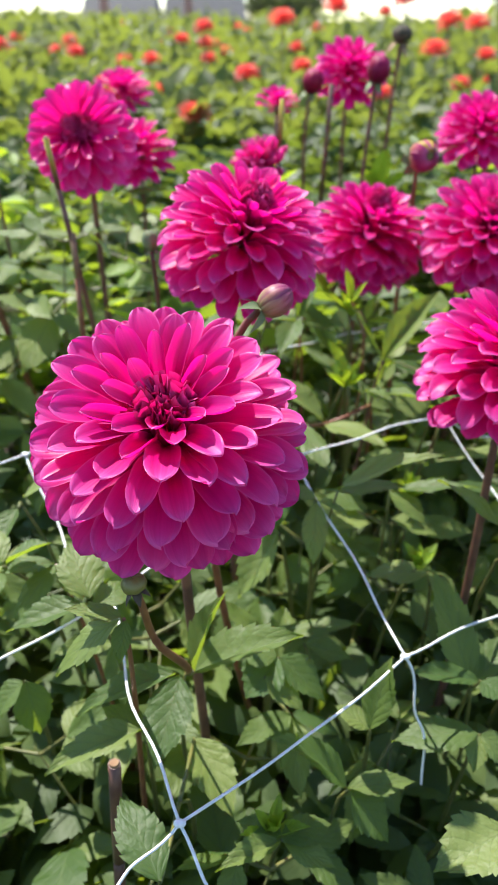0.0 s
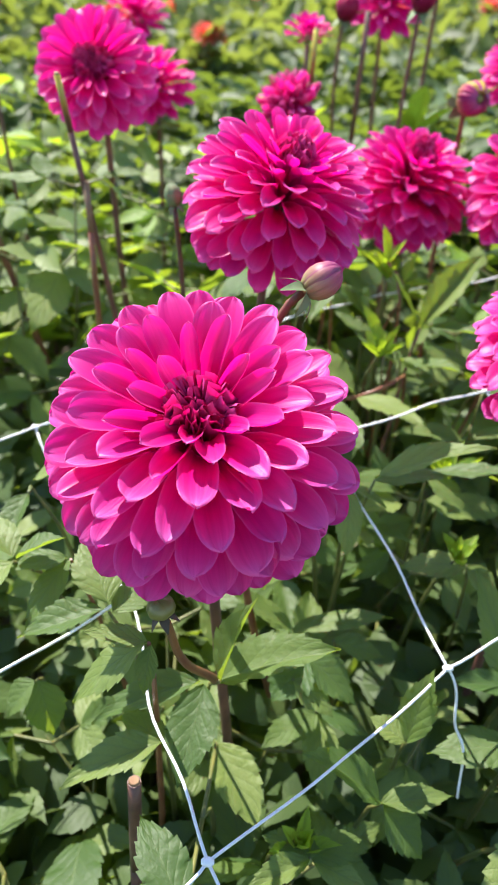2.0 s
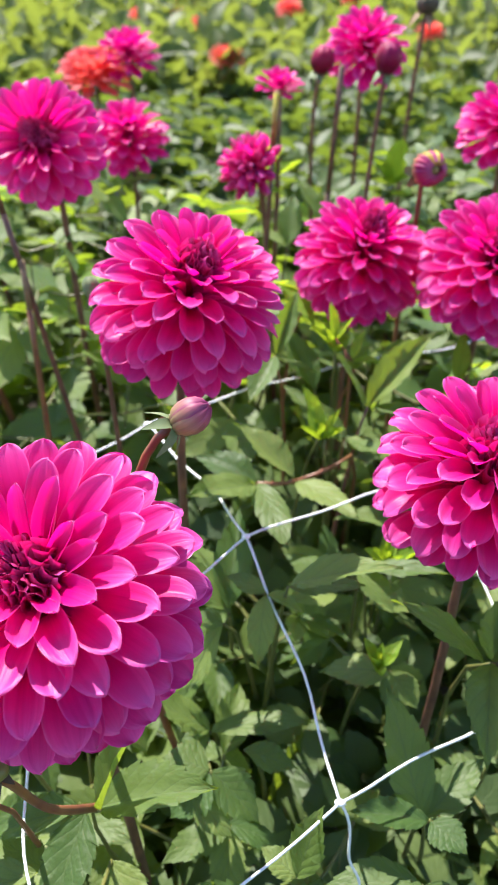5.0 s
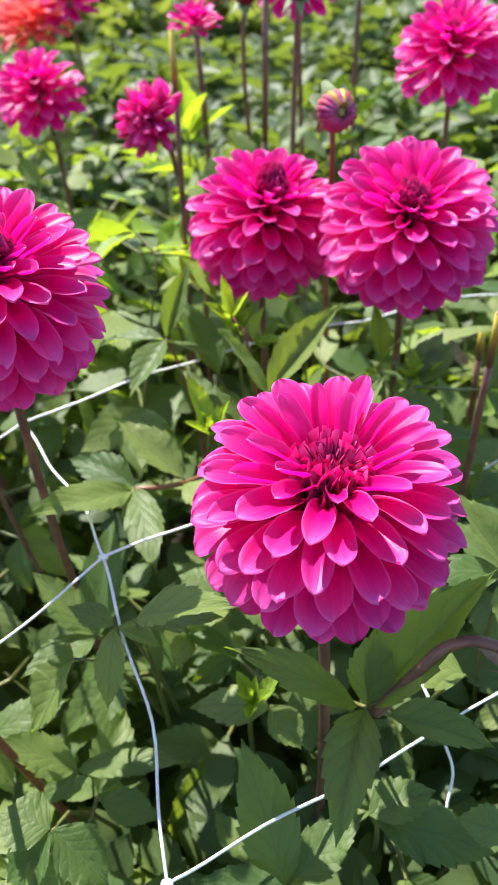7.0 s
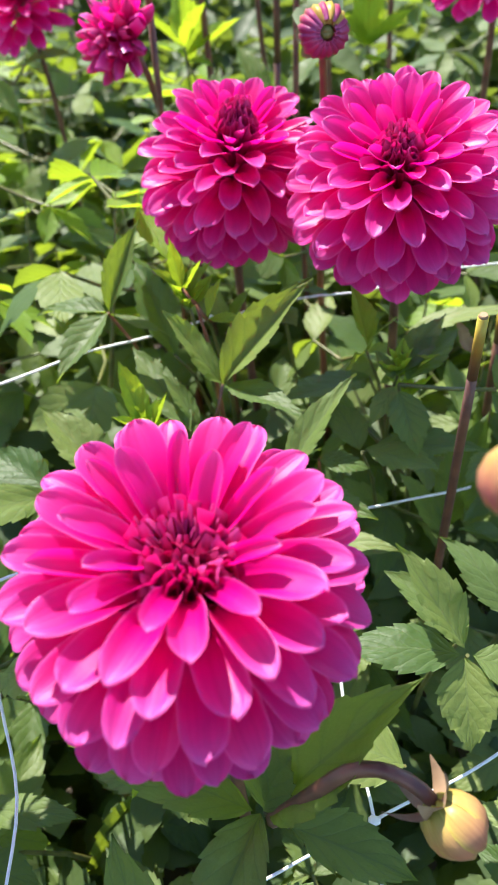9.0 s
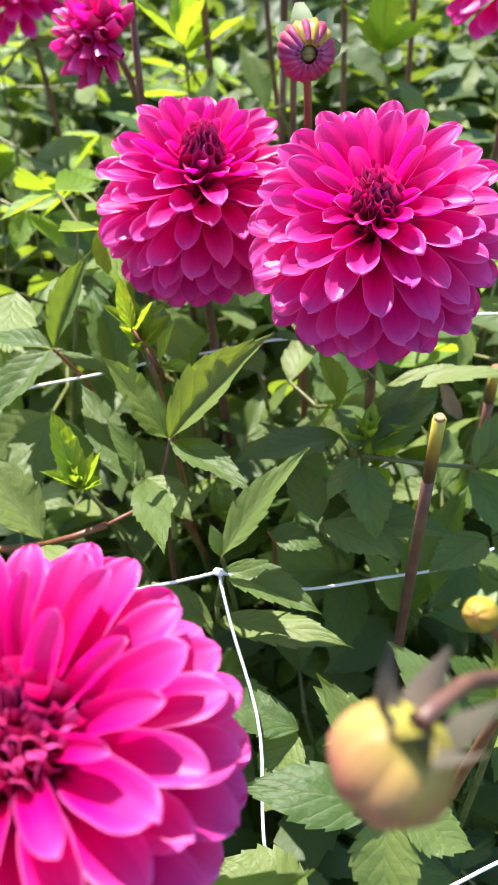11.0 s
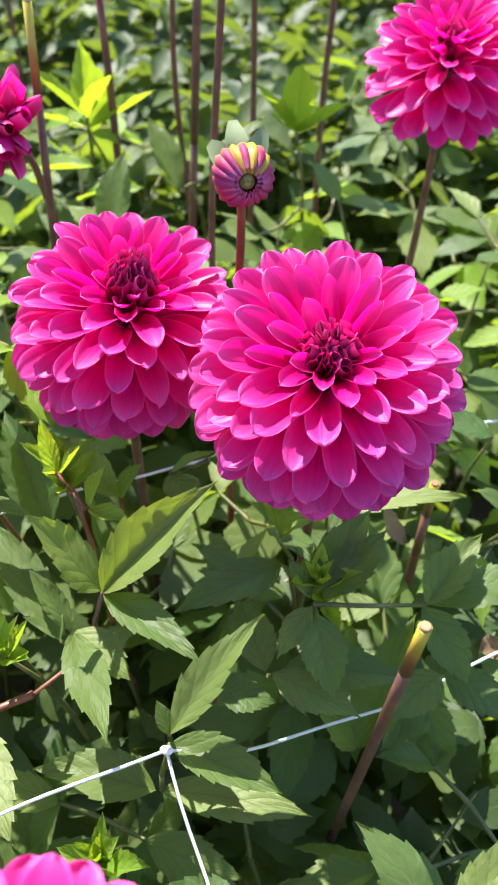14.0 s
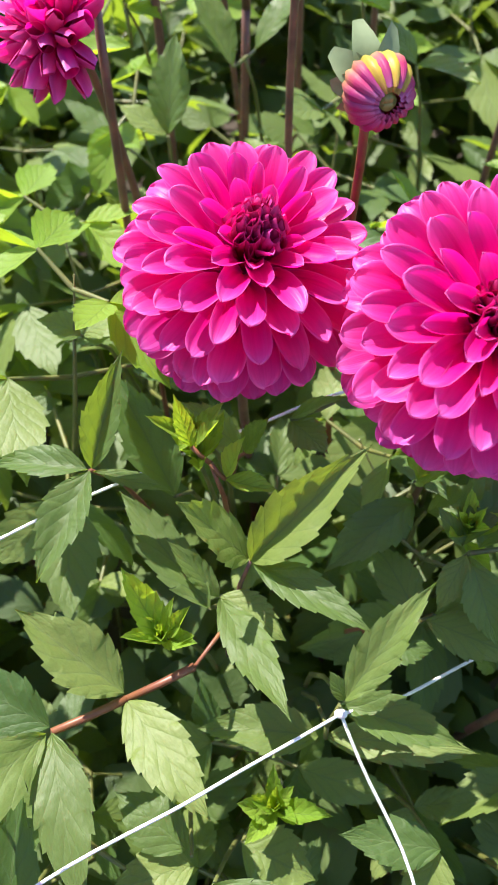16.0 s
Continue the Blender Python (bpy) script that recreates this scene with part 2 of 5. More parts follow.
def leaf_sheet(teeth, cols, fold, droop, twist, wave, seed):
    """Rows of points of a toothed, pointed leaf, one long (+y), half as wide as 1 (x from -0.5 to 0.5), face up."""
    r = random.Random(seed)
    steps = ((0.04, -0.06), (0.40, -0.005), (0.75, 0.035), (0.96, 0.08)) if cols > 3 else ((0.10, -0.06), (0.88, 0.07))
    us = [(0.0, 0.0)]
    for k in range(teeth):
        deep = r.uniform(0.7, 1.35)
        us += [((k + f + (r.uniform(-0.06, 0.06) if 0.1 < f < 0.8 else 0)) / teeth, d * deep) for f, d in steps]
    us += [(1.0, 0.0)]
    ph = r.uniform(0, 6)
    rows, uvs = [], []
    for u, tooth in us:
        w = max(0.010, 0.5 * u ** 0.95 * (1 - u) ** 1.32 / 0.2427) if 0 < u < 1 else 0.010
        row, ruv = [], []
        for j in range(cols + 1):
            v = 2 * j / cols - 1
            edge = abs(v) == 1
            x = v * w * (1 + (tooth if edge else 0.3 * tooth) * (1 if 0.06 < u < 0.97 else 0))
            z = abs(x) * math.tan(fold) - 0.35 * x * x
            z += wave * abs(v) * (0.028 * math.sin(u * 9 + seed + v * 2) + 0.010 * math.sin(23 * u + ph + 3 * v))
            y = u + (0.6 * max(0.0, tooth) / teeth * 3 if edge and u < 0.94 else 0)
            # arch along the length, and a sideways bend
            yy = math.sin(droop * y) / droop if abs(droop) > 0.01 else y
            zz = -(1 - math.cos(droop * y)) / droop if abs(droop) > 0.01 else 0
            row.append((x + twist * y * y * 0.25, yy, z * 0.75 + zz))
            ruv.append((u, v * 0.5 + 0.5))
        rows.append(row)
        uvs.append(ruv)
    return rows, uvs


HERO_LEAF = []
for s, (fold, droop, twist) in enumerate([(0.35, 0.35, 0.1), (0.2, 0.5, -0.15), (0.5, 0.2, 0.2), (0.15, 0.7, 0.0), (0.42, 0.55, -0.25), (0.28, 0.1, 0.1)]):
    HERO_LEAF.append(grid_mesh("leaf", *leaf_sheet(8, 6, fold, droop, twist, 1.0, s), LEAF))
FOLDED_LEAF = grid_mesh("leaf", *leaf_sheet(8, 6, 0.62, 0.25, 0.1, 1.0, 11), LEAF)
YOUNG_LEAF = grid_mesh("leaf", *leaf_sheet(7, 4, 0.6, -0.3, 0.1, 1.2, 12), LEAF_YOUNG)
FILL_LEAF = []
for s, (fold, droop, twist) in enumerate([(0.3, 0.5, 0.1), (0.2, 0.8, -0.2), (0.5, 0.3, 0.15), (0.15, 0.2, 0.0)]):
    FILL_LEAF.append(grid_mesh("leaf", *leaf_sheet(6, 2, fold, droop, twist, 1.0, 20 + s), LEAF))
FILL_YOUNG = grid_mesh("leaf", *leaf_sheet(6, 2, 0.5, -0.2, 0.1, 1.0, 31), LEAF_YOUNG)


def tube(points, radii, sides=7, mat=None, name="stem", cap=True):
    """A tapering round rod along a smooth line of points."""
    pts = [Vector(p) for p in points]
    bm = bmesh.new()
    rings = []
    ref = Vector((1, 0.13, 0.07))
    for i, p in enumerate(pts):
        d = (pts[min(i + 1, len(pts) - 1)] - pts[max(i - 1, 0)]).normalized()
        a = (ref - d * ref.dot(d)).normalized()
        b = d.cross(a)
        rings.append([bm.verts.new(p + (a * math.cos(2 * math.pi * k / sides) + b * math.sin(2 * math.pi * k / sides)) * radii[i]) for k in range(sides)])
    for r0, r1 in zip(rings, rings[1:]):
        for k in range(sides):
            bm.faces.new((r0[k], r0[(k + 1) % sides], r1[(k + 1) % sides], r1[k]))
    if cap:
        bm.faces.new(rings[-1])
        bm.faces.new(rings[0][::-1])
    me = bpy.data.meshes.new(name)
    bm.to_mesh(me)
    bm.free()
    me.polygons.foreach_set("use_smooth", [len(p.vertices) == 4 for p in me.polygons])
    if mat:
        me.materials.append(mat)
    return me


def curve_points(a, b, c, n):
    """A quadratic arc from a to c, pulled towards b."""
    a, b, c = Vector(a), Vector(b), Vector(c)
    return [a * (1 - t) ** 2 + b * 2 * t * (1 - t) + c * t * t for t in (i / (n - 1) for i in range(n))]


def swayed(pts, much=1.0):
    """The same line with a slight bend of its own."""
    ph = 37 * pts[0].x + 23 * pts[0].y
    n = len(pts) - 1
    return [p + Vector((math.sin(4.5 * i / n + ph), math.cos(3.7 * i / n + 2 * ph), 0)) * 0.008 * much * min(1.0, 3 * (i / n) ** 2) for i, p in enumerate(pts)]


def thing(name, place, label, category, group=""):
    ob = new(name)
    ob.empty_display_size = 0.02
    ob.location = place
    return tagged(ob, label, category, group)


def part(name, me, parent, m=None, label=""):
    """A mesh as a part of a thing; m places it in the world."""
    ob = new(name, me)
    ob.parent = parent
    base = Matrix.Translation(parent.location)
    ob.matrix_parent_inverse = base.inverted()
    if m is not None:
        ob.matrix_basis = m
    if label:
        ob["label"] = label
    return ob


def oriented(place, along, face, sx=1.0, sy=1.0, sz=1.0):
    """A pose with +y along a direction and +z as near as can be to face."""
    y = Vector(along).normalized()
    z = Vector(face)
    z = z - y * z.dot(y)
    if z.length < 1e-5:
        z = y.orthogonal()
    z.normalize()
    x = y.cross(z)
    m = Matrix((x * sx, y * sy, z * sz)).transposed().to_4x4()
    m.translation = place
    return m


# ---- petals ----
def petal_sheet(base_cup, tip_cup, bulge, lift, width, cols, ruffle, seed):
    """A spoon petal, one long (+y), its upper face to +z: rolled at its narrow base, opening to a shallow spoon that bends back towards a blunt tip."""
    rows, uvs = [], []
    r = random.Random(seed)
    ph, lean = r.uniform(0, 6), r.uniform(-0.03, 0.03)
    for u in (0.0, 0.2, 0.36, 0.48, 0.58, 0.67, 0.75, 0.82, 0.88, 0.93, 0.965, 0.988, 1.0):
        g = min(1.0, max(0.0, (u - 0.12) / 0.56))
        g = g * g * (3 - 2 * g)
        w = 0.32 + 0.68 * g
        if u > 0.80:
            w *= max(0.0, 1 - ((u - 0.80) / 0.20) ** 2.6) ** 0.5
        w = max(w * width, 0.004)
        alpha = base_cup + (tip_cup - base_cup) * g
        rho = w / alpha
        row, ruv = [], []
        for j in range(cols + 1):
            v = 2 * j / cols - 1
            phi = v * alpha
            x = rho * math.sin(phi) + lean * u * u
            z = rho * (1 - math.cos(phi)) + bulge * (2 * u * (1 - u) + 3.4 * u * u * (1 - u))
            z += 0.008 * math.cos(3 * math.pi * v) * g + ruffle * math.sin(5 * u + ph + 2 * v) * abs(v) * 0.02
            z += lift * max(0.0, u - 0.8) ** 2
            row.append((x, u, z))
            ruv.append((u, v * 0.5 + 0.5))
        rows.append(row)
        uvs.append(ruv)
    return rows, uvs


def petal_set(width, ruffle, seed, shapes):
    return [grid_mesh("petal", *petal_sheet(b, t, g, up, width, 8, ruffle, seed + k), PETAL) for k, (b, t, g, up) in enumerate(shapes)]


PETALS_BACK = petal_set(0.134, 1.6, 1, [(1.3, 0.45, 0.03, 0.0), (1.4, 0.65, 0.06, 0.6), (1.2, 0.35, 0.02, -0.5)])
PETALS_OUT = petal_set(0.134, 1.4, 5, [(1.5, 0.55, 0.08, 0.5), (1.6, 0.80, 0.10, 1.0), (1.4, 0.42, 0.07, 0.0), (1.6, 0.65, 0.11, -0.6)])
PETALS_MID = petal_set(0.132, 1.0, 11, [(1.9, 0.85, 0.11, 1.2), (2.0, 1.05, 0.13, 0.6), (1.8, 0.72, 0.12, 1.5)])
PETALS_CUP = petal_set(0.130, 0.5, 16, [(2.2, 1.35, 0.12, 2.0), (2.4, 1.75, 0.09, 1.4), (2.3, 1.15, 0.15, 2.4)])


def tube_sheet(radius, close, slant, seed):
    """A rolled petal of the eye: a tapering tube, one long (+y), with a slanting mouth."""
    rows, uvs = [], []
    for u, f in ((0.0, 0.6), (0.3, 0.8), (0.6, 0.96), (0.78, 1.0), (0.89, 0.55 + 0.45 * close), (0.96, 0.25 + 0.75 * close), (1.0, close)):
        row, ruv = [], []
        for j in range(11):
            v = j / 5 - 1
            a = v * math.pi * 0.95
            rr = radius * f * (1 + 0.05 * math.sin(2 * a + seed))
            row.append((rr * math.sin(a), u - slant * u ** 5 * math.cos(a), rr * (1 - math.cos(a)) - radius * 0.6 - 0.05 * u * u))
            ruv.append((u, v * 0.5 + 0.5))
        rows.append(row)
        uvs.append(ruv)
    return rows, uvs


PETALS_TUBE = [grid_mesh("petal", *tube_sheet(r0, c, 0.12, s), PETAL_DARK) for s, (r0, c) in enumerate([(1.0, 0.45), (1.1, 0.6), (0.95, 0.35)])]
PETALS_OPEN = [grid_mesh("petal", *tube_sheet(r0, c, sl, s), PETAL_ROLLED) for s, (r0, c, sl) in enumerate([(1.0, 0.95, 0.20), (1.1, 1.05, 0.26), (0.95, 0.8, 0.16), (1.0, 0.6, 0.1)])]
PETALS_ROLL = [grid_mesh("petal", *tube_sheet(r0, c, 0.15, s), PETAL if s == 1 else PETAL_ROLLED) for s, (r0, c) in enumerate([(0.15, 0.5), (0.18, 0.75), (0.13, 0.6)])]


def axis_of(az, el):
    """A direction: az degrees from straight towards the start of the walk (-y), to the right; el above the level."""
    a, e = radians(az), radians(el)
    return Vector((math.sin(a) * math.cos(e), -math.cos(a) * math.cos(e), math.sin(e)))


def bloom_petals(axis, R, n, core, back, seed, flat=0.62, eye=15, dome=0.0):
    """Poses of the petals round the origin: (kind, matrix). core: the share of them still rolled up in the eye."""
    r = random.Random(seed)
    axis = axis.normalized()
    ex = axis.orthogonal().normalized()
    ey = axis.cross(ex)
    out = []
    closed = int(n * core)
    wide = R * flat * math.sin(radians(eye)) * 1.08
    level = R * flat * math.cos(radians(eye)) * 1.0
    for i in range(closed):
        # rolled petals stand side by side in the eye, smallest in the middle
        q = ((i + 0.5) / closed) ** 0.5
        phi = i * 2.39996
        o = ex * math.cos(phi) + ey * math.sin(phi)
        top = o * wide * q + axis * (level + dome * R * (1 - q * q) - R * 0.05 * (q > 0.8) + R * r.uniform(-0.02, 0.02))
        lean = (o * (0.62 * q - 0.25) + axis + Vector((r.uniform(-1, 1), r.uniform(-1, 1), r.uniform(-1, 1))) * 0.07).normalized()
        ln = R * (0.30 + 0.12 * q)
        w = wide * (math.pi / closed) ** 0.5 * (0.60 + 0.30 * q)
        out.append(("open" if q > 0.62 else "tube", oriented(top - lean * ln, lean, -o, w, ln, w)))
    for i in range(closed, n):
        t = (i + 0.5 - closed) / (n - closed)
        deg = eye + 4 + (back - eye - 4) * t ** 0.78
        th = radians(deg + r.uniform(-2.2, 2.2) * (0.2 + t))
        phi = i * 2.39996 + r.uniform(-0.07, 0.07)
        s = min(1.0, deg / 62)
        s = s * s * (3 - 2 * s)
        rad = R * (flat + (1 - flat) * s) * r.uniform(0.96, 1.03)
        d = axis * math.cos(th) + (ex * math.cos(phi) + ey * math.sin(phi)) * math.sin(th)
        base = axis * R * (0.10 - 0.25 * t) + (d - axis * d.dot(axis)) * R * 0.07
        vec = d * rad - base
        face = axis + Vector((r.uniform(-1, 1), r.uniform(-1, 1), r.uniform(-1, 1))) * 0.13
        if t < 0.14:
            kind, w = "cup", 0.70 + 0.22 * t / 0.14
        elif t < 0.42:
            kind, w = "mid", r.uniform(0.90, 1.04)
        elif t < 0.75:
            kind, w = "out", r.uniform(0.96, 1.12)
        else:
            kind, w = "back", r.uniform(1.0, 1.16)
        out.append((kind, oriented(base, vec, face, R * w, vec.length, R * w)))
    return out


KINDS = {"tube": PETALS_TUBE, "open": PETALS_OPEN, "back": PETALS_BACK, "cup": PETALS_CUP, "mid": PETALS_MID, "out": PETALS_OUT, "roll": PETALS_ROLL}


def calyx_mesh(axis, R):
    """The green cup under a bloom, with small bracts."""
    pts = [axis * -0.30 * R, axis * -0.22 * R, axis * -0.10 * R, axis * 0.05 * R]
    return tube(pts, [0.05 * R, 0.15 * R, 0.22 * R, 0.16 * R], 9, BRACT, "calyx")


def flower(C, az, el, R, n=120, core=0.2, back=112, seed=1, flat=0.62, eye=15, dome=0.0, foot=None, stem_r=0.0023, stem_mat=None, label="", lump=False, force=""):
    """A dahlia with its heart at C, looking along (az, el), on its stem."""
    axis = axis_of(az, el)
    C = Vector(C)
    foot = Vector(foot) if foot else Vector((C.x - axis.x * 0.02, C.y - axis.y * 0.06 + 0.02, 0.0))
    ob = thing("dahlia_flower", C, label or "magenta dahlia in full bloom on a dark red stem", "flower", "magenta dahlias")
    posed = [(force or kind, m) for kind, m in bloom_petals(axis, R, n, core, back, seed, flat, eye, dome)]
    at = Matrix.Translation(C)
    if lump:
        verts, faces, uvs, mats = [], [], [], []
        for i, (kind, m) in enumerate(posed):
            me = KINDS[kind][i % len(KINDS[kind])]
            k0 = len(verts)
            verts += [tuple(m @ v.co) for v in me.vertices]
            lay = me.uv_layers[0].data
            for p in me.polygons:
                faces.append([k0 + q for q in p.vertices])
                uvs += [tuple(lay[l].uv) for l in p.loop_indices]
                mats.append({"tube": 1, "open": 2}.get(kind, 0))
        me = bpy.data.meshes.new("petals")
        me.from_pydata(verts, [], faces)
        lay = me.uv_layers.new(name="UVMap")
        for q, w in zip(lay.data, uvs):
            q.uv = w
        me.materials.append(PETAL)
        me.materials.append(PETAL_DARK)
        me.materials.append(PETAL_ROLLED)
        me.polygons.foreach_set("material_index", mats)
        me.polygons.foreach_set("use_smooth", [True] * len(faces))
        part("petals", me, ob, at)
    else:
        for i, (kind, m) in enumerate(posed):
            part("petal", KINDS[kind][i % len(KINDS[kind])], ob, at @ m)
    part("calyx", calyx_mesh(axis, R), ob, at)
    top = C - axis * R * 0.28
    knee = top - axis * 0.06 - Vector((0, 0, 0.05))
    pts = swayed(curve_points(top, knee, foot, 12))
    part("stem", tube(pts, [stem_r * (1 + 0.5 * i / 11) for i in range(12)], 8, stem_mat or STEM), ob)
    return ob


# ---- leafy shoots ----
def leaf_part(parent, base, tip, width, roll, k, young=False, folded=False):
    base, tip = Vector(base), Vector(tip)
    d = tip - base
    up = Vector((0, 0, 1))
    m = oriented(base, d, up)
    m = m @ Matrix.Rotation(radians(roll), 4, 'Y') @ Matrix.Diagonal((width, d.length, d.length * 0.8, 1))
    me = YOUNG_LEAF if young else FOLDED_LEAF if folded else HERO_LEAF[k % len(HERO_LEAF)]
    return part("leaf", me, parent, m)


SHOOTS = [0]


def leafy_shoot(x, y, z, leaves, young=False, stem=None, label="", via=None, chain=False):
    """A dahlia shoot whose leaflets fan from one joint: rows of base, tip, width and roll."""
    SHOOTS[0] += 1
    r = random.Random(SHOOTS[0])
    ob = thing("leafy_shoot", (x, y, z), label or ("young yellow-green dahlia shoot with toothed leaves" if young else "green dahlia shoot with toothed pointed leaves"), "foliage", "dahlia shoots")
    foot = (x + r.uniform(-0.06, 0.06), y + r.uniform(0.07, 0.16), 0.0)
    mid = via or (x + r.uniform(-0.03, 0.03), y + r.uniform(0.04, 0.08), z - r.uniform(0.05, 0.12))
    part("stem", tube(curve_points((x, y, z), mid, foot, 8), [0.0008 + 0.0003 * i for i in range(8)], 6, stem or (STEM_RED if r.random() < 0.12 else STEM_GREEN)), ob)
    grown = []
    root = Vector((x, y, z))
    for k, (bx, by, bz, tx, ty, tz, w, roll) in enumerate(leaves):
        b = Vector((bx, by, bz))
        stalk = ob
        near = [s for q, s in grown if (q - b).length < 0.005]
        if near:
            stalk = near[0]
        elif (b - root).length > 0.006:
            thick = 1.5 if chain else 1.0
            stalk = part("leaf_stalk", tube([root, (b + root) / 2 - Vector((0, 0, 0.001)), b], [0.0012 * thick, 0.0011 * thick, 0.001 * thick], 6, stem or STEM_GREEN), ob)
            grown.append((b, stalk))
            if chain:
                root = b
        leaf_part(stalk, b, (tx, ty, tz), w * 0.96, roll, k + SHOOTS[0], young, abs(roll) >= 20)
    return ob


# ---- ground ----
def ground():
    xs = [-400, -120, -40, -14, -5, -2, -1, -0.5, 0, 0.5, 1, 2, 5, 14, 40, 120, 400]
    ys = [-400, -120, -40, -14, -5, -2, -1, -0.5, 0, 0.5, 1, 1.5, 2.2, 4, 8, 16, 40, 120, 400]
    rows = [[(x, y, 0.01 * math.sin(7 * x + 3 * y)) for x in xs] for y in ys]
    me = grid_mesh("ground", rows, rows and [[(x * 0.1, y * 0.1) for x in xs] for y in ys], SOIL)
    tagged(new("ground", me), "dark brown soil of a flower field", "soil", kind="structure")


ground()

# ---- the dahlias in bloom ----
flower((-0.033, 0.284, 0.699), -3, 60, 0.0575, n=156, core=0.21, back=112, seed=3, eye=23, dome=0.0, foot=(-0.03, 0.34, 0), label="large magenta dahlia in full bloom, facing up")
flower((-0.004, 0.455, 0.741), 40, 68, 0.0505, n=156, core=0.19, back=126, seed=5, eye=21, dome=0.14, flat=0.66, foot=(0.005, 0.52, 0), label="magenta dahlia in full bloom, tilted upwards")
flower((0.098, 0.643, 0.700), 33, 70, 0.0505, n=158, core=0.18, back=128, seed=7, eye=18, flat=0.72, dome=0.20, foot=(0.09, 0.68, 0), label="magenta dahlia in full bloom with a pointed dark centre")
flower((0.186, 0.608, 0.708), 0, 62, 0.0530, n=152, core=0.20, back=115, seed=9, eye=22, dome=0.08, foot=(0.19, 0.66, 0), label="magenta dahlia in full bloom with open spoon petals")
flower((0.141, 0.380, 0.690), 25, 80, 0.0515, n=154, core=0.33, back=116, seed=11, eye=31, flat=0.60, dome=-0.06, foot=(0.15, 0.42, 0), label="magenta dahlia with a wide dark centre of closed petals")
flower((-0.134, 0.660, 0.775), 0, 32, 0.0450, n=110, core=0.34, back=108, seed=13, eye=34, dome=-0.1, foot=(-0.125, 0.72, 0), lump=True, label="magenta dahlia with a dark open centre")
flower((-0.120, 0.880, 0.735), -10, 66, 0.0420, n=90, core=0.16, back=115, seed=15, stem_r=0.002, lump=True)
flower((0.111, 0.940, 0.810), 10, 60, 0.0430, n=90, core=0.16, back=112, seed=17, stem_r=0.002, lump=True)
flower((0.232, 0.822, 0.762), -10, 64, 0.0450, n=100, core=0.14, back=114, seed=19, stem_r=0.0021, lump=True)
flower((0.029, 0.860, 0.785), 0, 75, 0.0240, n=50, core=0.3, back=90, seed=21, lump=True, label="small magenta dahlia just opening")
flower((0.012, 0.742, 0.742), -28, 32, 0.0270, n=34, core=0.0, back=88, seed=23, flat=0.85, eye=4, foot=(0.015, 0.77, 0), force="roll", stem_r=0.002, label="half-open magenta dahlia with rolled petals")
flower((-0.180, 1.20, 0.775), 0, 70, 0.0430, n=70, core=0.16, back=112, seed=25, lump=True)

# ---- leafy shoots in reach ----
leafy_shoot(0.083, 0.519, 0.602, [
    (0.056, 0.506, 0.596, 0.094, 0.463, 0.612, 0.0275, 0),
    (0.055, 0.508, 0.597, 0.014, 0.527, 0.630, 0.030, 0),
    (0.031, 0.489, 0.605, 0.054, 0.430, 0.614, 0.0255, 0),
    (0.030, 0.491, 0.605, -0.011, 0.506, 0.622, 0.027, -18),
    (0.029, 0.488, 0.605, -0.004, 0.431, 0.639, 0.029, -19),
], stem=STEM_RED, label="green dahlia shoot with an orange-red leaf stalk", via=(0.135, 0.60, 0.625), chain=True)
leafy_shoot(-0.032, 0.286, 0.566, [
    (-0.030, 0.288, 0.565, 0.024, 0.283, 0.600, 0.033, 0),
    (-0.027, 0.284, 0.570, -0.015, 0.296, 0.612, 0.019, -25),
    (-0.037, 0.287, 0.565, -0.093, 0.279, 0.556, 0.023, 0),
    (-0.035, 0.286, 0.565, -0.044, 0.244, 0.548, 0.028, 0),
])
leafy_shoot(-0.051, 0.242, 0.640, [
    (-0.052, 0.242, 0.640, -0.086, 0.231, 0.625, 0.021, 0),
    (-0.050, 0.241, 0.640, -0.053, 0.226, 0.630, 0.010, 0),
    (-0.052, 0.243, 0.640, -0.075, 0.243, 0.645, 0.014, 0),
])
leafy_shoot(0.051, 0.263, 0.509, [
    (0.050, 0.263, 0.510, 0.019, 0.268, 0.553, 0.029, 10),
    (0.050, 0.263, 0.510, 0.088, 0.271, 0.507, 0.018, 0),
    (0.052, 0.263, 0.508, 0.074, 0.248, 0.490, 0.029, 0),
])
leafy_shoot(0.062, 0.278, 0.536, [
    (0.062, 0.278, 0.536, 0.071, 0.289, 0.575, 0.021, 0),
    (0.062, 0.278, 0.536, 0.045, 0.287, 0.545, 0.017, 0),
])
leafy_shoot(0.126, 0.307, 0.540, [
    (0.125, 0.307, 0.540, 0.086, 0.303, 0.555, 0.020, 0),
    (0.126, 0.307, 0.540, 0.140, 0.291, 0.545, 0.023, 0),
])
leafy_shoot(0.121, 0.284, 0.525, [
    (0.121, 0.284, 0.525, 0.074, 0.284, 0.530, 0.028, 0),
    (0.121, 0.283, 0.525, 0.116, 0.268, 0.515, 0.014, 0),
    (0.122, 0.284, 0.525, 0.142, 0.271, 0.520, 0.023, 0),
])
leafy_shoot(0.119, 0.226, 0.530, [
    (0.119, 0.226, 0.530, 0.082, 0.209, 0.525, 0.035, 0),
    (0.119, 0.226, 0.520, 0.136, 0.214, 0.495, 0.022, 0),
])
leafy_shoot(-0.121, 0.305, 0.542, [
    (-0.121, 0.305, 0.542, -0.109, 0.288, 0.515, 0.025, 0),
    (-0.122, 0.305, 0.542, -0.139, 0.293, 0.530, 0.020, 0),
])
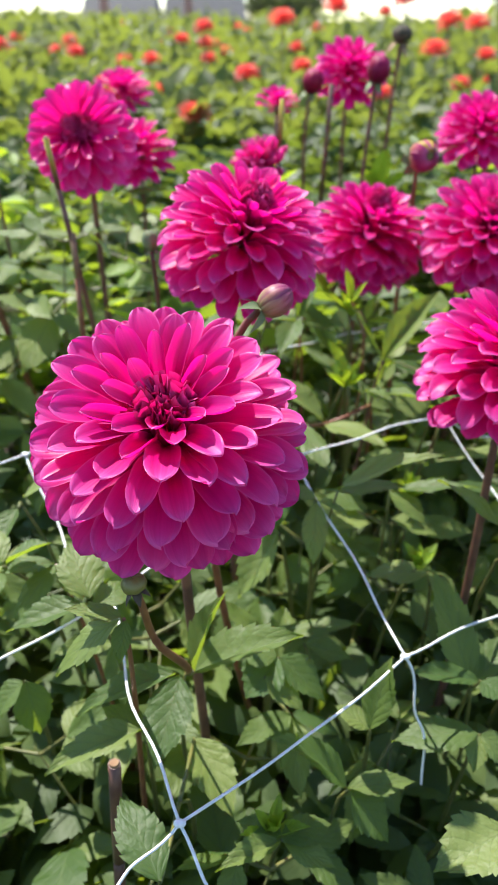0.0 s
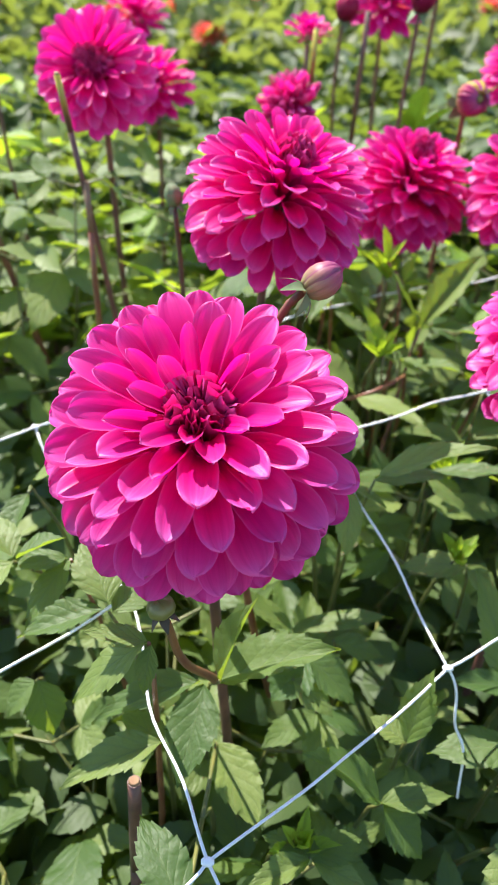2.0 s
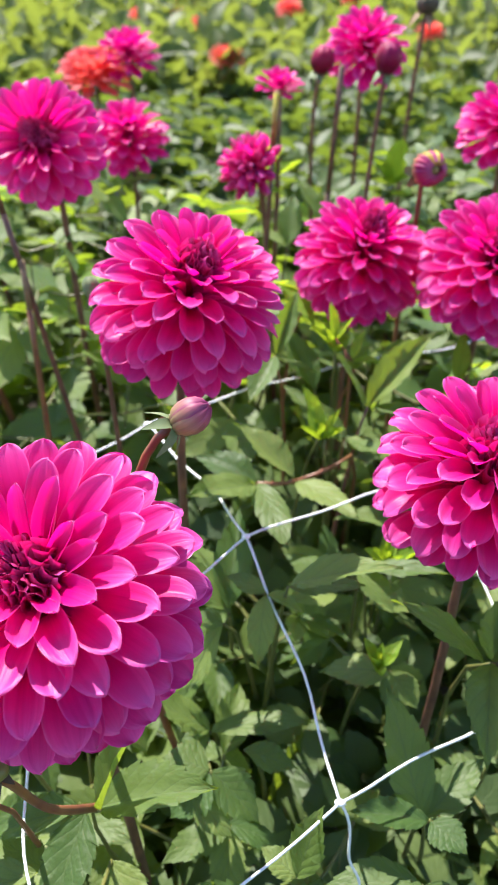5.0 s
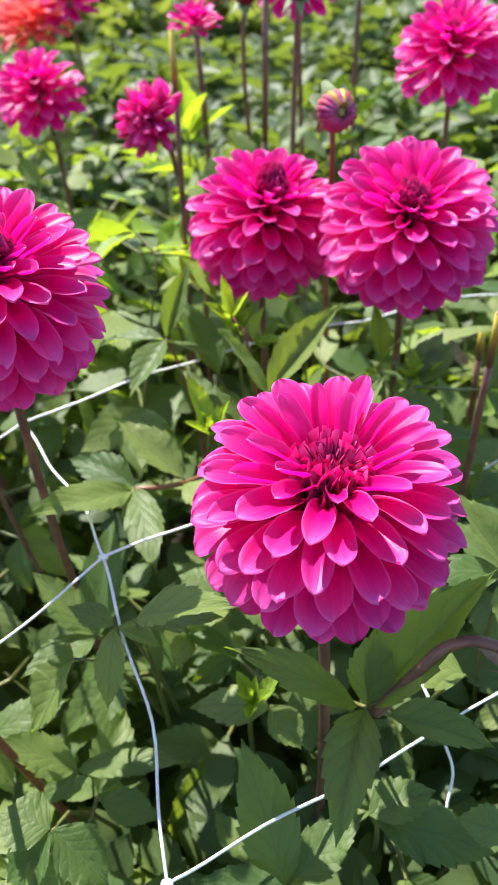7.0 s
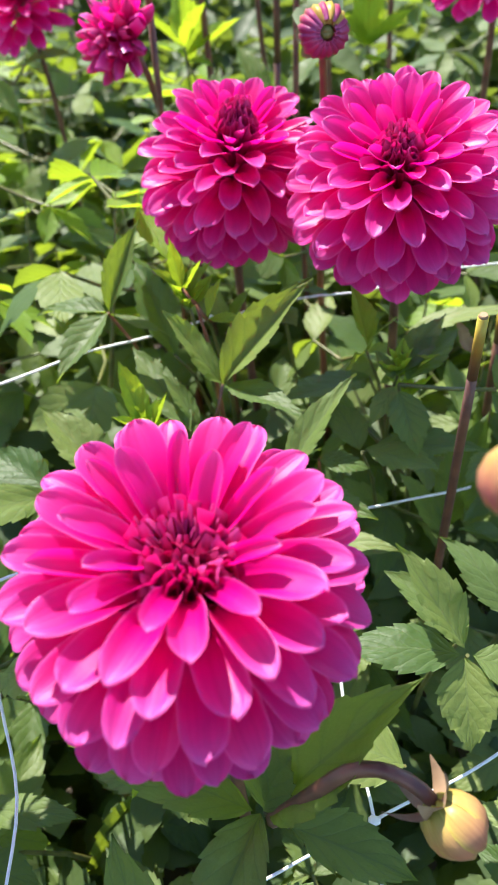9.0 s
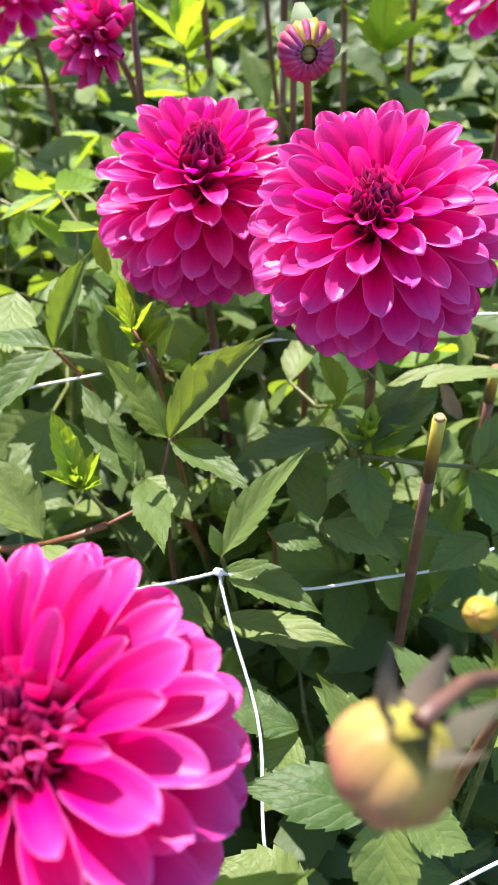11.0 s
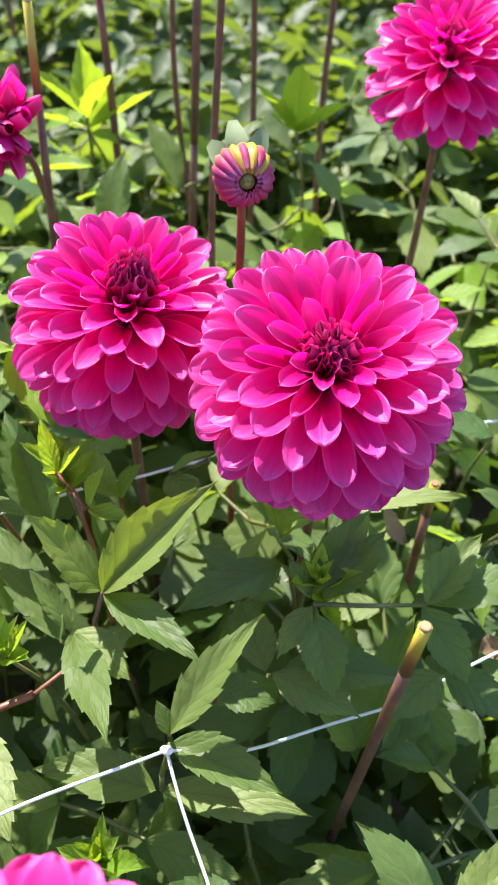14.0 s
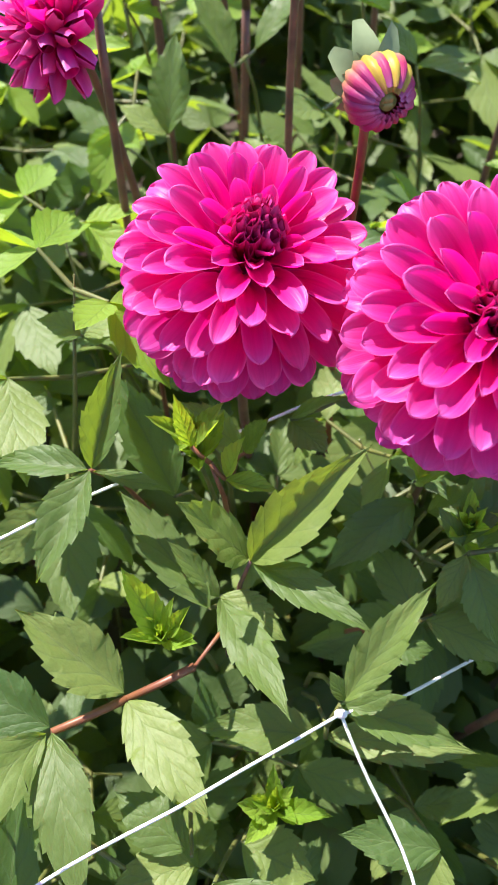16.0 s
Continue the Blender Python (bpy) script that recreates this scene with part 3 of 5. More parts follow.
leafy_shoot(0.096, 0.444, 0.577, [
    (0.095, 0.442, 0.577, 0.118, 0.418, 0.570, 0.023, 0),
    (0.096, 0.445, 0.577, 0.150, 0.431, 0.590, 0.017, 0),
])
leafy_shoot(0.033, 0.347, 0.530, [
    (0.033, 0.347, 0.530, 0.063, 0.346, 0.520, 0.022, 0),
])
leafy_shoot(0.009, 0.315, 0.535, [
    (0.009, 0.315, 0.535, 0.032, 0.302, 0.525, 0.022, 0),
])
leafy_shoot(-0.034, 0.247, 0.520, [
    (-0.038, 0.201, 0.530, -0.059, 0.238, 0.545, 0.026, 0),
    (-0.030, 0.294, 0.510, -0.006, 0.255, 0.500, 0.029, 0),
])
leafy_shoot(0.016, 0.241, 0.500, [
    (0.016, 0.241, 0.500, -0.015, 0.220, 0.510, 0.015, 0),
    (0.016, 0.241, 0.500, 0.043, 0.253, 0.505, 0.022, 0),
    (0.016, 0.242, 0.500, -0.006, 0.253, 0.505, 0.019, 0),
    (0.017, 0.240, 0.500, 0.043, 0.231, 0.495, 0.017, 0),
])
leafy_shoot(-0.103, 0.331, 0.600, [
    (-0.103, 0.331, 0.600, -0.124, 0.298, 0.590, 0.019, 0),
    (-0.101, 0.331, 0.600, -0.086, 0.315, 0.590, 0.017, 0),
    (-0.105, 0.332, 0.600, -0.135, 0.320, 0.605, 0.019, 0),
])
leafy_shoot(-0.052, 0.267, 0.548, [
    (-0.053, 0.265, 0.550, -0.100, 0.248, 0.550, 0.023, 0),
    (-0.052, 0.269, 0.545, -0.074, 0.278, 0.552, 0.021, 0),
])
leafy_shoot(-0.133, 0.377, 0.610, [
    (-0.133, 0.371, 0.610, -0.138, 0.339, 0.600, 0.020, 20),
    (-0.133, 0.383, 0.610, -0.107, 0.382, 0.630, 0.020, 0),
])
leafy_shoot(0.053, 0.391, 0.609, [
    (0.053, 0.390, 0.611, 0.102, 0.369, 0.655, 0.024, 10),
    (0.053, 0.392, 0.608, 0.093, 0.391, 0.620, 0.021, 0),
])
leafy_shoot(0.041, 0.394, 0.601, [
    (0.041, 0.394, 0.600, 0.037, 0.363, 0.575, 0.018, 0),
    (0.042, 0.394, 0.600, 0.063, 0.393, 0.590, 0.013, 0),
    (0.041, 0.393, 0.602, 0.020, 0.398, 0.615, 0.017, 0),
])
leafy_shoot(0.018, 0.390, 0.580, [
    (0.018, 0.390, 0.580, -0.008, 0.370, 0.545, 0.033, 0),
    (0.018, 0.390, 0.580, 0.003, 0.391, 0.590, 0.018, 0),
])
leafy_shoot(0.011, 0.372, 0.510, [
    (0.011, 0.373, 0.509, 0.068, 0.375, 0.537, 0.020, 0),
    (0.011, 0.372, 0.509, -0.009, 0.357, 0.505, 0.020, 0),
    (0.011, 0.372, 0.512, -0.022, 0.367, 0.545, 0.030, 0),
])
leafy_shoot(0.159, 0.363, 0.590, [
    (0.157, 0.363, 0.589, 0.143, 0.305, 0.596, 0.027, 0),
    (0.160, 0.364, 0.590, 0.203, 0.380, 0.660, 0.033, 20),
    (0.158, 0.364, 0.590, 0.163, 0.376, 0.630, 0.024, 0),
    (0.154, 0.363, 0.590, 0.111, 0.353, 0.650, 0.022, -15),
    (0.168, 0.360, 0.590, 0.213, 0.355, 0.582, 0.025, 0),
])
leafy_shoot(0.124, 0.315, 0.530, [
    (0.124, 0.315, 0.530, 0.105, 0.348, 0.584, 0.032, 0),
    (0.125, 0.314, 0.530, 0.156, 0.340, 0.550, 0.026, 0),
])
leafy_shoot(0.017, 0.327, 0.538, [
    (0.017, 0.328, 0.538, 0.046, 0.314, 0.520, 0.029, 0),
    (0.016, 0.328, 0.538, -0.007, 0.330, 0.550, 0.033, 0),
    (0.017, 0.326, 0.538, -0.002, 0.308, 0.525, 0.033, 0),
])
leafy_shoot(0.161, 0.342, 0.540, [
    (0.162, 0.341, 0.540, 0.221, 0.337, 0.530, 0.036, 0),
    (0.160, 0.342, 0.540, 0.190, 0.355, 0.545, 0.026, 0),
])
leafy_shoot(0.221, 0.337, 0.540, [
    (0.221, 0.337, 0.540, 0.198, 0.343, 0.540, 0.023, 0),
])
leafy_shoot(0.113, 0.389, 0.550, [
    (0.113, 0.388, 0.550, 0.072, 0.387, 0.560, 0.027, 0),
    (0.113, 0.389, 0.550, 0.130, 0.372, 0.540, 0.022, 0),
])
leafy_shoot(0.104, 0.555, 0.627, [
    (0.104, 0.555, 0.627, 0.146, 0.577, 0.680, 0.026, 25),
    (0.103, 0.556, 0.627, 0.080, 0.556, 0.670, 0.028, 0),
    (0.105, 0.554, 0.627, 0.152, 0.526, 0.640, 0.019, 0),
], stem=STEM, via=(0.088, 0.543, 0.600))
leafy_shoot(0.091, 0.549, 0.604, [
    (0.091, 0.548, 0.604, 0.123, 0.495, 0.625, 0.021, 0),
    (0.090, 0.549, 0.604, 0.071, 0.561, 0.630, 0.013, 0),
    (0.091, 0.550, 0.604, 0.120, 0.532, 0.605, 0.023, 0),
])
leafy_shoot(0.143, 0.506, 0.612, [
    (0.143, 0.506, 0.612, 0.169, 0.535, 0.657, 0.019, 0),
    (0.143, 0.506, 0.612, 0.138, 0.512, 0.625, 0.008, 0),
])
leafy_shoot(0.156, 0.533, 0.600, [
    (0.156, 0.533, 0.600, 0.182, 0.534, 0.600, 0.019, 0),
])
leafy_shoot(0.138, 0.506, 0.576, [
    (0.142, 0.508, 0.600, 0.188, 0.496, 0.605, 0.022, 0),
    (0.138, 0.504, 0.565, 0.198, 0.499, 0.594, 0.022, 0),
    (0.135, 0.505, 0.562, 0.084, 0.505, 0.580, 0.026, 0),
])
leafy_shoot(0.192, 0.564, 0.626, [
    (0.191, 0.563, 0.626, 0.178, 0.540, 0.622, 0.014, 0),
    (0.193, 0.560, 0.625, 0.204, 0.529, 0.612, 0.023, 0),
    (0.189, 0.566, 0.628, 0.213, 0.612, 0.640, 0.021, 0),
    (0.196, 0.566, 0.627, 0.219, 0.600, 0.642, 0.023, 0),
    (0.190, 0.566, 0.627, 0.180, 0.578, 0.640, 0.009, 0),
    (0.241, 0.581, 0.613, 0.262, 0.610, 0.634, 0.022, 0),
    (0.243, 0.582, 0.613, 0.290, 0.602, 0.632, 0.026, 0),
    (0.239, 0.580, 0.612, 0.266, 0.554, 0.596, 0.025, 0),
], stem=STEM_GREEN)
leafy_shoot(0.221, 0.548, 0.540, [
    (0.221, 0.548, 0.540, 0.238, 0.583, 0.600, 0.029, 0),
    (0.220, 0.547, 0.540, 0.197, 0.554, 0.575, 0.022, 0),
])
leafy_shoot(0.175, 0.603, 0.600, [
    (0.175, 0.603, 0.600, 0.135, 0.557, 0.620, 0.028, 0),
])
leafy_shoot(0.173, 0.601, 0.620, [
    (0.174, 0.601, 0.620, 0.169, 0.584, 0.680, 0.015, 0),
    (0.173, 0.600, 0.620, 0.184, 0.595, 0.650, 0.015, 0),
])
leafy_shoot(0.194, 0.629, 0.615, [
    (0.194, 0.629, 0.615, 0.257, 0.636, 0.640, 0.019, 0),
    (0.194, 0.628, 0.615, 0.177, 0.626, 0.635, 0.017, 0),
])
leafy_shoot(0.249, 0.430, 0.670, [
    (0.249, 0.431, 0.670, 0.250, 0.464, 0.722, 0.022, 20),
    (0.249, 0.430, 0.670, 0.236, 0.433, 0.690, 0.015, 0),
])
leafy_shoot(0.253, 0.464, 0.580, [
    (0.252, 0.464, 0.580, 0.220, 0.487, 0.612, 0.025, 0),
    (0.254, 0.464, 0.580, 0.277, 0.493, 0.610, 0.022, 0),
])
leafy_shoot(0.226, 0.438, 0.600, [
    (0.226, 0.438, 0.600, 0.196, 0.456, 0.622, 0.023, 0),
])
leafy_shoot(0.184, 0.465, 0.559, [
    (0.185, 0.465, 0.560, 0.144, 0.466, 0.570, 0.023, 0),
    (0.184, 0.465, 0.558, 0.175, 0.440, 0.550, 0.024, 0),
])
leafy_shoot(0.275, 0.680, 0.630, [
    (0.275, 0.680, 0.630, 0.242, 0.683, 0.640, 0.024, 0),
])
leafy_shoot(0.286, 0.631, 0.620, [
    (0.286, 0.631, 0.620, 0.262, 0.626, 0.650, 0.019, 0),
])
leafy_shoot(0.038, 0.580, 0.651, [
    (0.038, 0.580, 0.651, 0.023, 0.535, 0.640, 0.023, 0),
    (0.039, 0.580, 0.652, 0.052, 0.608, 0.692, 0.017, 20),
    (0.037, 0.580, 0.651, -0.007, 0.585, 0.655, 0.018, 0),
    (0.039, 0.580, 0.650, 0.072, 0.579, 0.640, 0.009, 0),
])
leafy_shoot(0.058, 0.646, 0.662, [
    (0.058, 0.646, 0.662, -0.008, 0.666, 0.648, 0.018, 0),
])
leafy_shoot(0.068, 0.588, 0.620, [
    (0.068, 0.588, 0.620, 0.043, 0.625, 0.666, 0.027, 0),
])
leafy_shoot(0.087, 0.543, 0.605, [
    (0.087, 0.543, 0.605, 0.045, 0.585, 0.628, 0.023, 0),
])
leafy_shoot(0.074, 0.523, 0.620, [
    (0.072, 0.523, 0.620, 0.055, 0.540, 0.650, 0.015, 0),
    (0.074, 0.522, 0.620, 0.058, 0.518, 0.630, 0.006, 0),
    (0.075, 0.524, 0.620, 0.086, 0.530, 0.640, 0.008, 0),
    (0.076, 0.522, 0.620, 0.087, 0.521, 0.630, 0.007, 0),
], young=True)
leafy_shoot(0.098, 0.606, 0.630, [
    (0.097, 0.606, 0.630, 0.076, 0.612, 0.662, 0.021, 0),
    (0.098, 0.606, 0.630, 0.107, 0.611, 0.650, 0.015, 0),
])
leafy_shoot(0.118, 0.476, 0.550, [
    (0.119, 0.476, 0.550, 0.144, 0.472, 0.570, 0.012, 0),
    (0.118, 0.476, 0.550, 0.118, 0.485, 0.570, 0.009, 0),
    (0.118, 0.475, 0.550, 0.100, 0.475, 0.565, 0.014, 0),
], young=True)
leafy_shoot(0.084, 0.457, 0.548, [
    (0.082, 0.459, 0.550, 0.051, 0.477, 0.568, 0.026, 0),
    (0.085, 0.454, 0.545, 0.051, 0.443, 0.555, 0.027, 0),
])
leafy_shoot(0.104, 0.465, 0.540, [
    (0.104, 0.465, 0.540, 0.137, 0.451, 0.540, 0.031, 0),
])
leafy_shoot(0.123, 0.626, 0.633, [
    (0.117, 0.625, 0.630, 0.135, 0.608, 0.630, 0.021, 0),
    (0.117, 0.625, 0.630, 0.139, 0.623, 0.655, 0.010, 0),
    (0.136, 0.628, 0.640, 0.152, 0.629, 0.640, 0.009, 0),
])
leafy_shoot(0.181, 0.598, 0.600, [
    (0.181, 0.598, 0.600, 0.210, 0.601, 0.615, 0.021, 0),
])
leafy_shoot(0.087, 0.582, 0.657, [
    (0.093, 0.579, 0.650, 0.115, 0.573, 0.650, 0.011, 0),
    (0.093, 0.580, 0.650, 0.103, 0.587, 0.670, 0.011, 0),
    (0.080, 0.584, 0.665, 0.074, 0.592, 0.690, 0.009, -15),
    (0.082, 0.584, 0.665, 0.094, 0.586, 0.680, 0.008, 0),
], young=True, stem=STEM_RED, via=(0.110, 0.556, 0.630))
leafy_shoot(0.225, 0.420, 0.615, [
    (0.224, 0.423, 0.615, 0.198, 0.440, 0.650, 0.022, 0),
    (0.223, 0.420, 0.615, 0.178, 0.413, 0.632, 0.024, 0),
    (0.224, 0.419, 0.615, 0.227, 0.389, 0.600, 0.025, 0),
    (0.227, 0.420, 0.615, 0.252, 0.417, 0.610, 0.020, 0),
])
leafy_shoot(0.206, 0.397, 0.570, [
    (0.206, 0.397, 0.570, 0.170, 0.400, 0.590, 0.034, 0),
])
leafy_shoot(0.012, 0.867, 0.696, [
    (0.010, 0.872, 0.690, 0.009, 0.867, 0.750, 0.033, 0),
    (0.014, 0.861, 0.700, 0.057, 0.884, 0.715, 0.017, 0),
    (0.013, 0.865, 0.700, -0.015, 0.866, 0.705, 0.017, 0),
    (0.013, 0.869, 0.695, 0.034, 0.859, 0.690, 0.018, 0),
    (0.012, 0.866, 0.705, 0.040, 0.852, 0.735, 0.026, 0),
    (0.010, 0.868, 0.705, -0.022, 0.856, 0.732, 0.025, 0),
    (0.011, 0.872, 0.670, -0.034, 0.850, 0.668, 0.024, 0),
], young=True)
leafy_shoot(0.147, 0.907, 0.692, [
    (0.147, 0.910, 0.690, 0.151, 0.871, 0.740, 0.028, 0),
    (0.147, 0.902, 0.695, 0.178, 0.923, 0.700, 0.019, 0),
    (0.146, 0.910, 0.690, 0.126, 0.907, 0.700, 0.019, 0),
    (0.147, 0.908, 0.690, 0.186, 0.886, 0.716, 0.026, 0),
    (0.146, 0.909, 0.690, 0.116, 0.890, 0.722, 0.025, 0),
    (0.147, 0.908, 0.680, 0.164, 0.872, 0.686, 0.022, 0),
], young=True)
leafy_shoot(0.042, 0.796, 0.660, [
    (0.042, 0.797, 0.660, 0.045, 0.825, 0.705, 0.027, 0),
    (0.041, 0.795, 0.660, 0.017, 0.803, 0.680, 0.022, 0),
])
leafy_shoot(0.079, 0.873, 0.663, [
    (0.084, 0.888, 0.660, 0.118, 0.916, 0.705, 0.023, 0),
    (0.073, 0.859, 0.665, 0.047, 0.886, 0.705, 0.024, 0),
])
leafy_shoot(0.182, 0.871, 0.660, [
    (0.182, 0.871, 0.660, 0.216, 0.841, 0.670, 0.023, 0),
    (0.182, 0.871, 0.660, 0.164, 0.881, 0.690, 0.024, 0),
])
leafy_shoot(0.019, 0.654, 0.650, [
    (0.020, 0.654, 0.650, 0.043, 0.660, 0.665, 0.020, 0),
    (0.019, 0.654, 0.650, 0.004, 0.654, 0.665, 0.020, 0),
])



leafy_shoot(0.018, 0.422, 0.556, [
    (0.018, 0.422, 0.560, 0.022, 0.466, 0.608, 0.028, 0),
    (0.016, 0.422, 0.559, -0.018, 0.440, 0.588, 0.026, 0),
    (0.017, 0.420, 0.558, -0.014, 0.392, 0.566, 0.026, 0),
])
leafy_shoot(0.176, 0.547, 0.594, [
    (0.178, 0.546, 0.598, 0.216, 0.530, 0.604, 0.024, 0),
    (0.182, 0.550, 0.596, 0.238, 0.556, 0.602, 0.027, 0),
    (0.175, 0.549, 0.594, 0.158, 0.582, 0.606, 0.023, 0),
])
leafy_shoot(0.252, 0.566, 0.580, [
    (0.252, 0.566, 0.584, 0.228, 0.538, 0.590, 0.024, 0),
    (0.254, 0.567, 0.584, 0.286, 0.548, 0.590, 0.026, 0),
])
leafy_shoot(-0.078, 0.296, 0.600, [
    (-0.078, 0.296, 0.606, -0.092, 0.325, 0.625, 0.027, 0),
    (-0.080, 0.294, 0.604, -0.118, 0.283, 0.598, 0.022, 0),
    (-0.076, 0.294, 0.602, -0.058, 0.318, 0.606, 0.020, 10),
])
leafy_shoot(-0.128, 0.322, 0.606, [
    (-0.128, 0.322, 0.606, -0.150, 0.296, 0.600, 0.024, 0),
    (-0.127, 0.324, 0.606, -0.104, 0.330, 0.618, 0.021, -20),
    (-0.129, 0.325, 0.606, -0.150, 0.352, 0.620, 0.022, 15),
])


def young_tuft(x, y, z, seed):
    """The growing tip of a shoot: small narrow leaves, upright in the middle and spread outside."""
    r = random.Random(seed)
    leaves = []
    for k in range(9):
        a, e = k * 2.4 + seed, radians(82 - 7 * k + r.uniform(-8, 8))
        ln = 0.010 + 0.0017 * k
        d = Vector((math.cos(a) * math.cos(e), math.sin(a) * math.cos(e), math.sin(e)))
        p = Vector((x, y, z - 0.0006 * k))
        q = p + d * ln
        leaves.append((*p, *q, ln * r.uniform(0.36, 0.5), r.uniform(-14, 14)))
    leafy_shoot(x, y, z, leaves, young=True, label="tuft of small yellow-green young dahlia leaves")


for k, p in enumerate([
        (0.192, 0.574, 0.628), (0.081, 0.587, 0.655),         (0.071, 0.524, 0.622), (0.079, 0.593, 0.660), (0.118, 0.477, 0.555), (0.197, 0.583, 0.605),
        (0.011, 0.247, 0.500), (0.105, 0.384, 0.560)]):
    young_tuft(*p, 50 + k)

# ---- support net ----
def net_cord(points, r=0.0007):
    return tube(points, [r] * len(points), 6, CORD, "cord")


net = thing("support_net", (0.08, 0.295, 0.569), "white plastic flower support net with large square meshes", "net")
A, B, C, E = (-0.028, 0.201, 0.569), (0.080, 0.295, 0.569), (0.028, 0.430, 0.610), (0.142, 0.503, 0.605)
A4, B2, D, H = (-0.075, 0.330, 0.580), (0.196, 0.385, 0.545), (-0.047, 0.533, 0.620), (0.085, 0.615, 0.628)
E2, H2, G = (0.262, 0.575, 0.572), (0.21, 0.68, 0.625), (-0.151, 0.453, 0.600)


def cord(a, b, sag=0.006, side=0.0):
    a, b = Vector(a), Vector(b)
    mid = (a + b) / 2 + Vector((side, side * 0.5, -sag))
    pts = curve_points(a, mid, b, 17)
    ph = 20 * (a.x + b.y)
    for i, p in enumerate(pts):
        u = i / 16
        p += Vector((math.sin(9 * u + ph), math.cos(7 * u + ph), math.sin(8 * u + 2 * ph))) * 0.0022 * math.sin(math.pi * u)
    part("cord", net_cord(pts), net)


def knot(p):
    me = bpy.data.meshes.new("knot")
    bm = bmesh.new()
    bmesh.ops.create_icosphere(bm, subdivisions=2, radius=0.0023)
    for v in bm.verts:
        v.co.z *= 0.7
        v.co *= 1 + 0.25 * (abs(v.co.x) - abs(v.co.y)) / 0.0026
    bm.to_mesh(me)
    bm.free()
    me.polygons.foreach_set("use_smooth", [True] * len(me.polygons))
    me.materials.append(CORD)
    part("knot", me, net, Matrix.Translation(p))


for p in (A, B, C, E, A4, B2, D, H, E2, H2, G):
    knot(p)
cord(A, B, 0.010)
cord(B, C, 0.012, 0.008)
cord(A, A4, 0.010, -0.004)
cord(A, (-0.075, 0.155, 0.56))
cord(A, (0.02, 0.13, 0.55))
cord(B, (0.091, 0.273, 0.500), -0.01, 0.006)
cord(B, B2, 0.004)
cord(B2, (0.197, 0.345, 0.500), -0.008, 0.006)
cord(B2, (0.30, 0.46, 0.555), 0.004)
cord(C, A4, 0.006)
cord(A4, (-0.20, 0.185, 0.592), 0.006)
cord(A4, G, 0.05)
cord(G, (-0.27, 0.33, 0.605), 0.004)
cord(G, D, 0.010)
cord(C, E, -0.004)
cord(C, D, 0.008, 0.008)
cord(D, H, -0.004)
cord(H, H2, 0.004)
cord(H2, (0.34, 0.73, 0.62), 0.004)
cord(E, E2, 0.042)
cord(E2, (0.37, 0.64, 0.60), 0.004)
cord(E, B2, 0.020, 0.008)

# ---- field behind ----
def bush_shoot(seed, young_top, blades):
    """A whole upright shoot with opposite compound leaves; its top is the origin, its stem goes down."""
    r = random.Random(seed)
    ob = thing("leafy_shoot", (0, 0, 0), "bushy green dahlia shoot with toothed leaves", "foliage", "dahlia shoots")
    part("stem", tube([(0, 0, 0), (0.004, 0.003, -0.12), (0.0, 0.008, -0.26), (0, 0.01, -0.42)], [0.0004, 0.0018, 0.0026, 0.0032], 6, STEM_GREEN), ob)
    for node in range(4):
        z = -0.008 - node * 0.055
        turn = seed * 0.7 + node * 1.45
        for side in (0, math.pi):
            a = turn + side + r.uniform(-0.3, 0.3)
            out = Vector((math.cos(a), math.sin(a), 0))
            reach = 0.022 + 0.012 * node
            rise = r.uniform(-0.1, 0.5)
            joint = Vector((0, 0, z)) + out * reach + Vector((0, 0, reach * rise))
            stalk = part("leaf_stalk", tube([(0, 0, z), joint], [0.0014, 0.001], 5, STEM_GREEN, cap=False), ob)
            across = Vector((-out.y, out.x, 0))
            for k, (dirn, ln) in enumerate(((out, 1.0), (across + out * 0.45, 0.78), (-across + out * 0.45, 0.78))):
                ln *= r.uniform(0.050, 0.074) * (0.75 if node == 0 else 1)
                d = dirn.normalized() + Vector((0, 0, r.uniform(-0.9, 0.55)))
                d = d.normalized() * ln
                m = oriented(joint, d, Vector((r.uniform(-0.8, 0.8), r.uniform(-0.8, 0.8), 1)))
                w = ln * r.uniform(0.46, 0.58)
                me = FILL_YOUNG if node <= young_top else blades[r.randrange(len(blades))]
                part("leaf", me, stalk, m @ Matrix.Diagonal((w, ln, ln * 0.8, 1)))
    return ob


TEMPLATES = [bush_shoot(s, (0, -1, -1, -1, 0)[s], FILL_LEAF) for s in range(5)]
NEAR_TEMPLATES = [bush_shoot(5 + s, -1, HERO_LEAF) for s in range(4)]


def canopy(x, y):
    """The height of the leaves' tops."""
    if y < 0.62:
        return 0.50 + 0.10 * max(0, (y - 0.2) / 0.42)
    return 0.640 + 0.03 * math.sin(9 * x + 4 * y) + 0.03 * math.sin(31 * x - 12 * y) * math.sin(27 * y)


r = random.Random(3)
spots = []
y = 0.66
while y < 1.22:
    x = -0.12 - 0.36 * y
    while x < 0.06 + 0.42 * y:
        spots.append((x + r.uniform(-0.02, 0.02), y + r.uniform(-0.02, 0.02)))
        x += 0.072
    y += 0.072
for i, (x, y) in enumerate(spots):
    z = canopy(x, y) + r.uniform(-0.10, 0.04)
    s = r.uniform(0.9, 1.2)
    m = Matrix.Translation((x, y, z)) @ Euler((r.uniform(-0.25, 0.25), r.uniform(-0.25, 0.25), r.uniform(0, 6.28))).to_matrix().to_4x4()
    if i < len(TEMPLATES):
        TEMPLATES[i].matrix_basis = m
    else:
        copy_thing(TEMPLATES[i % len(TEMPLATES)], m)


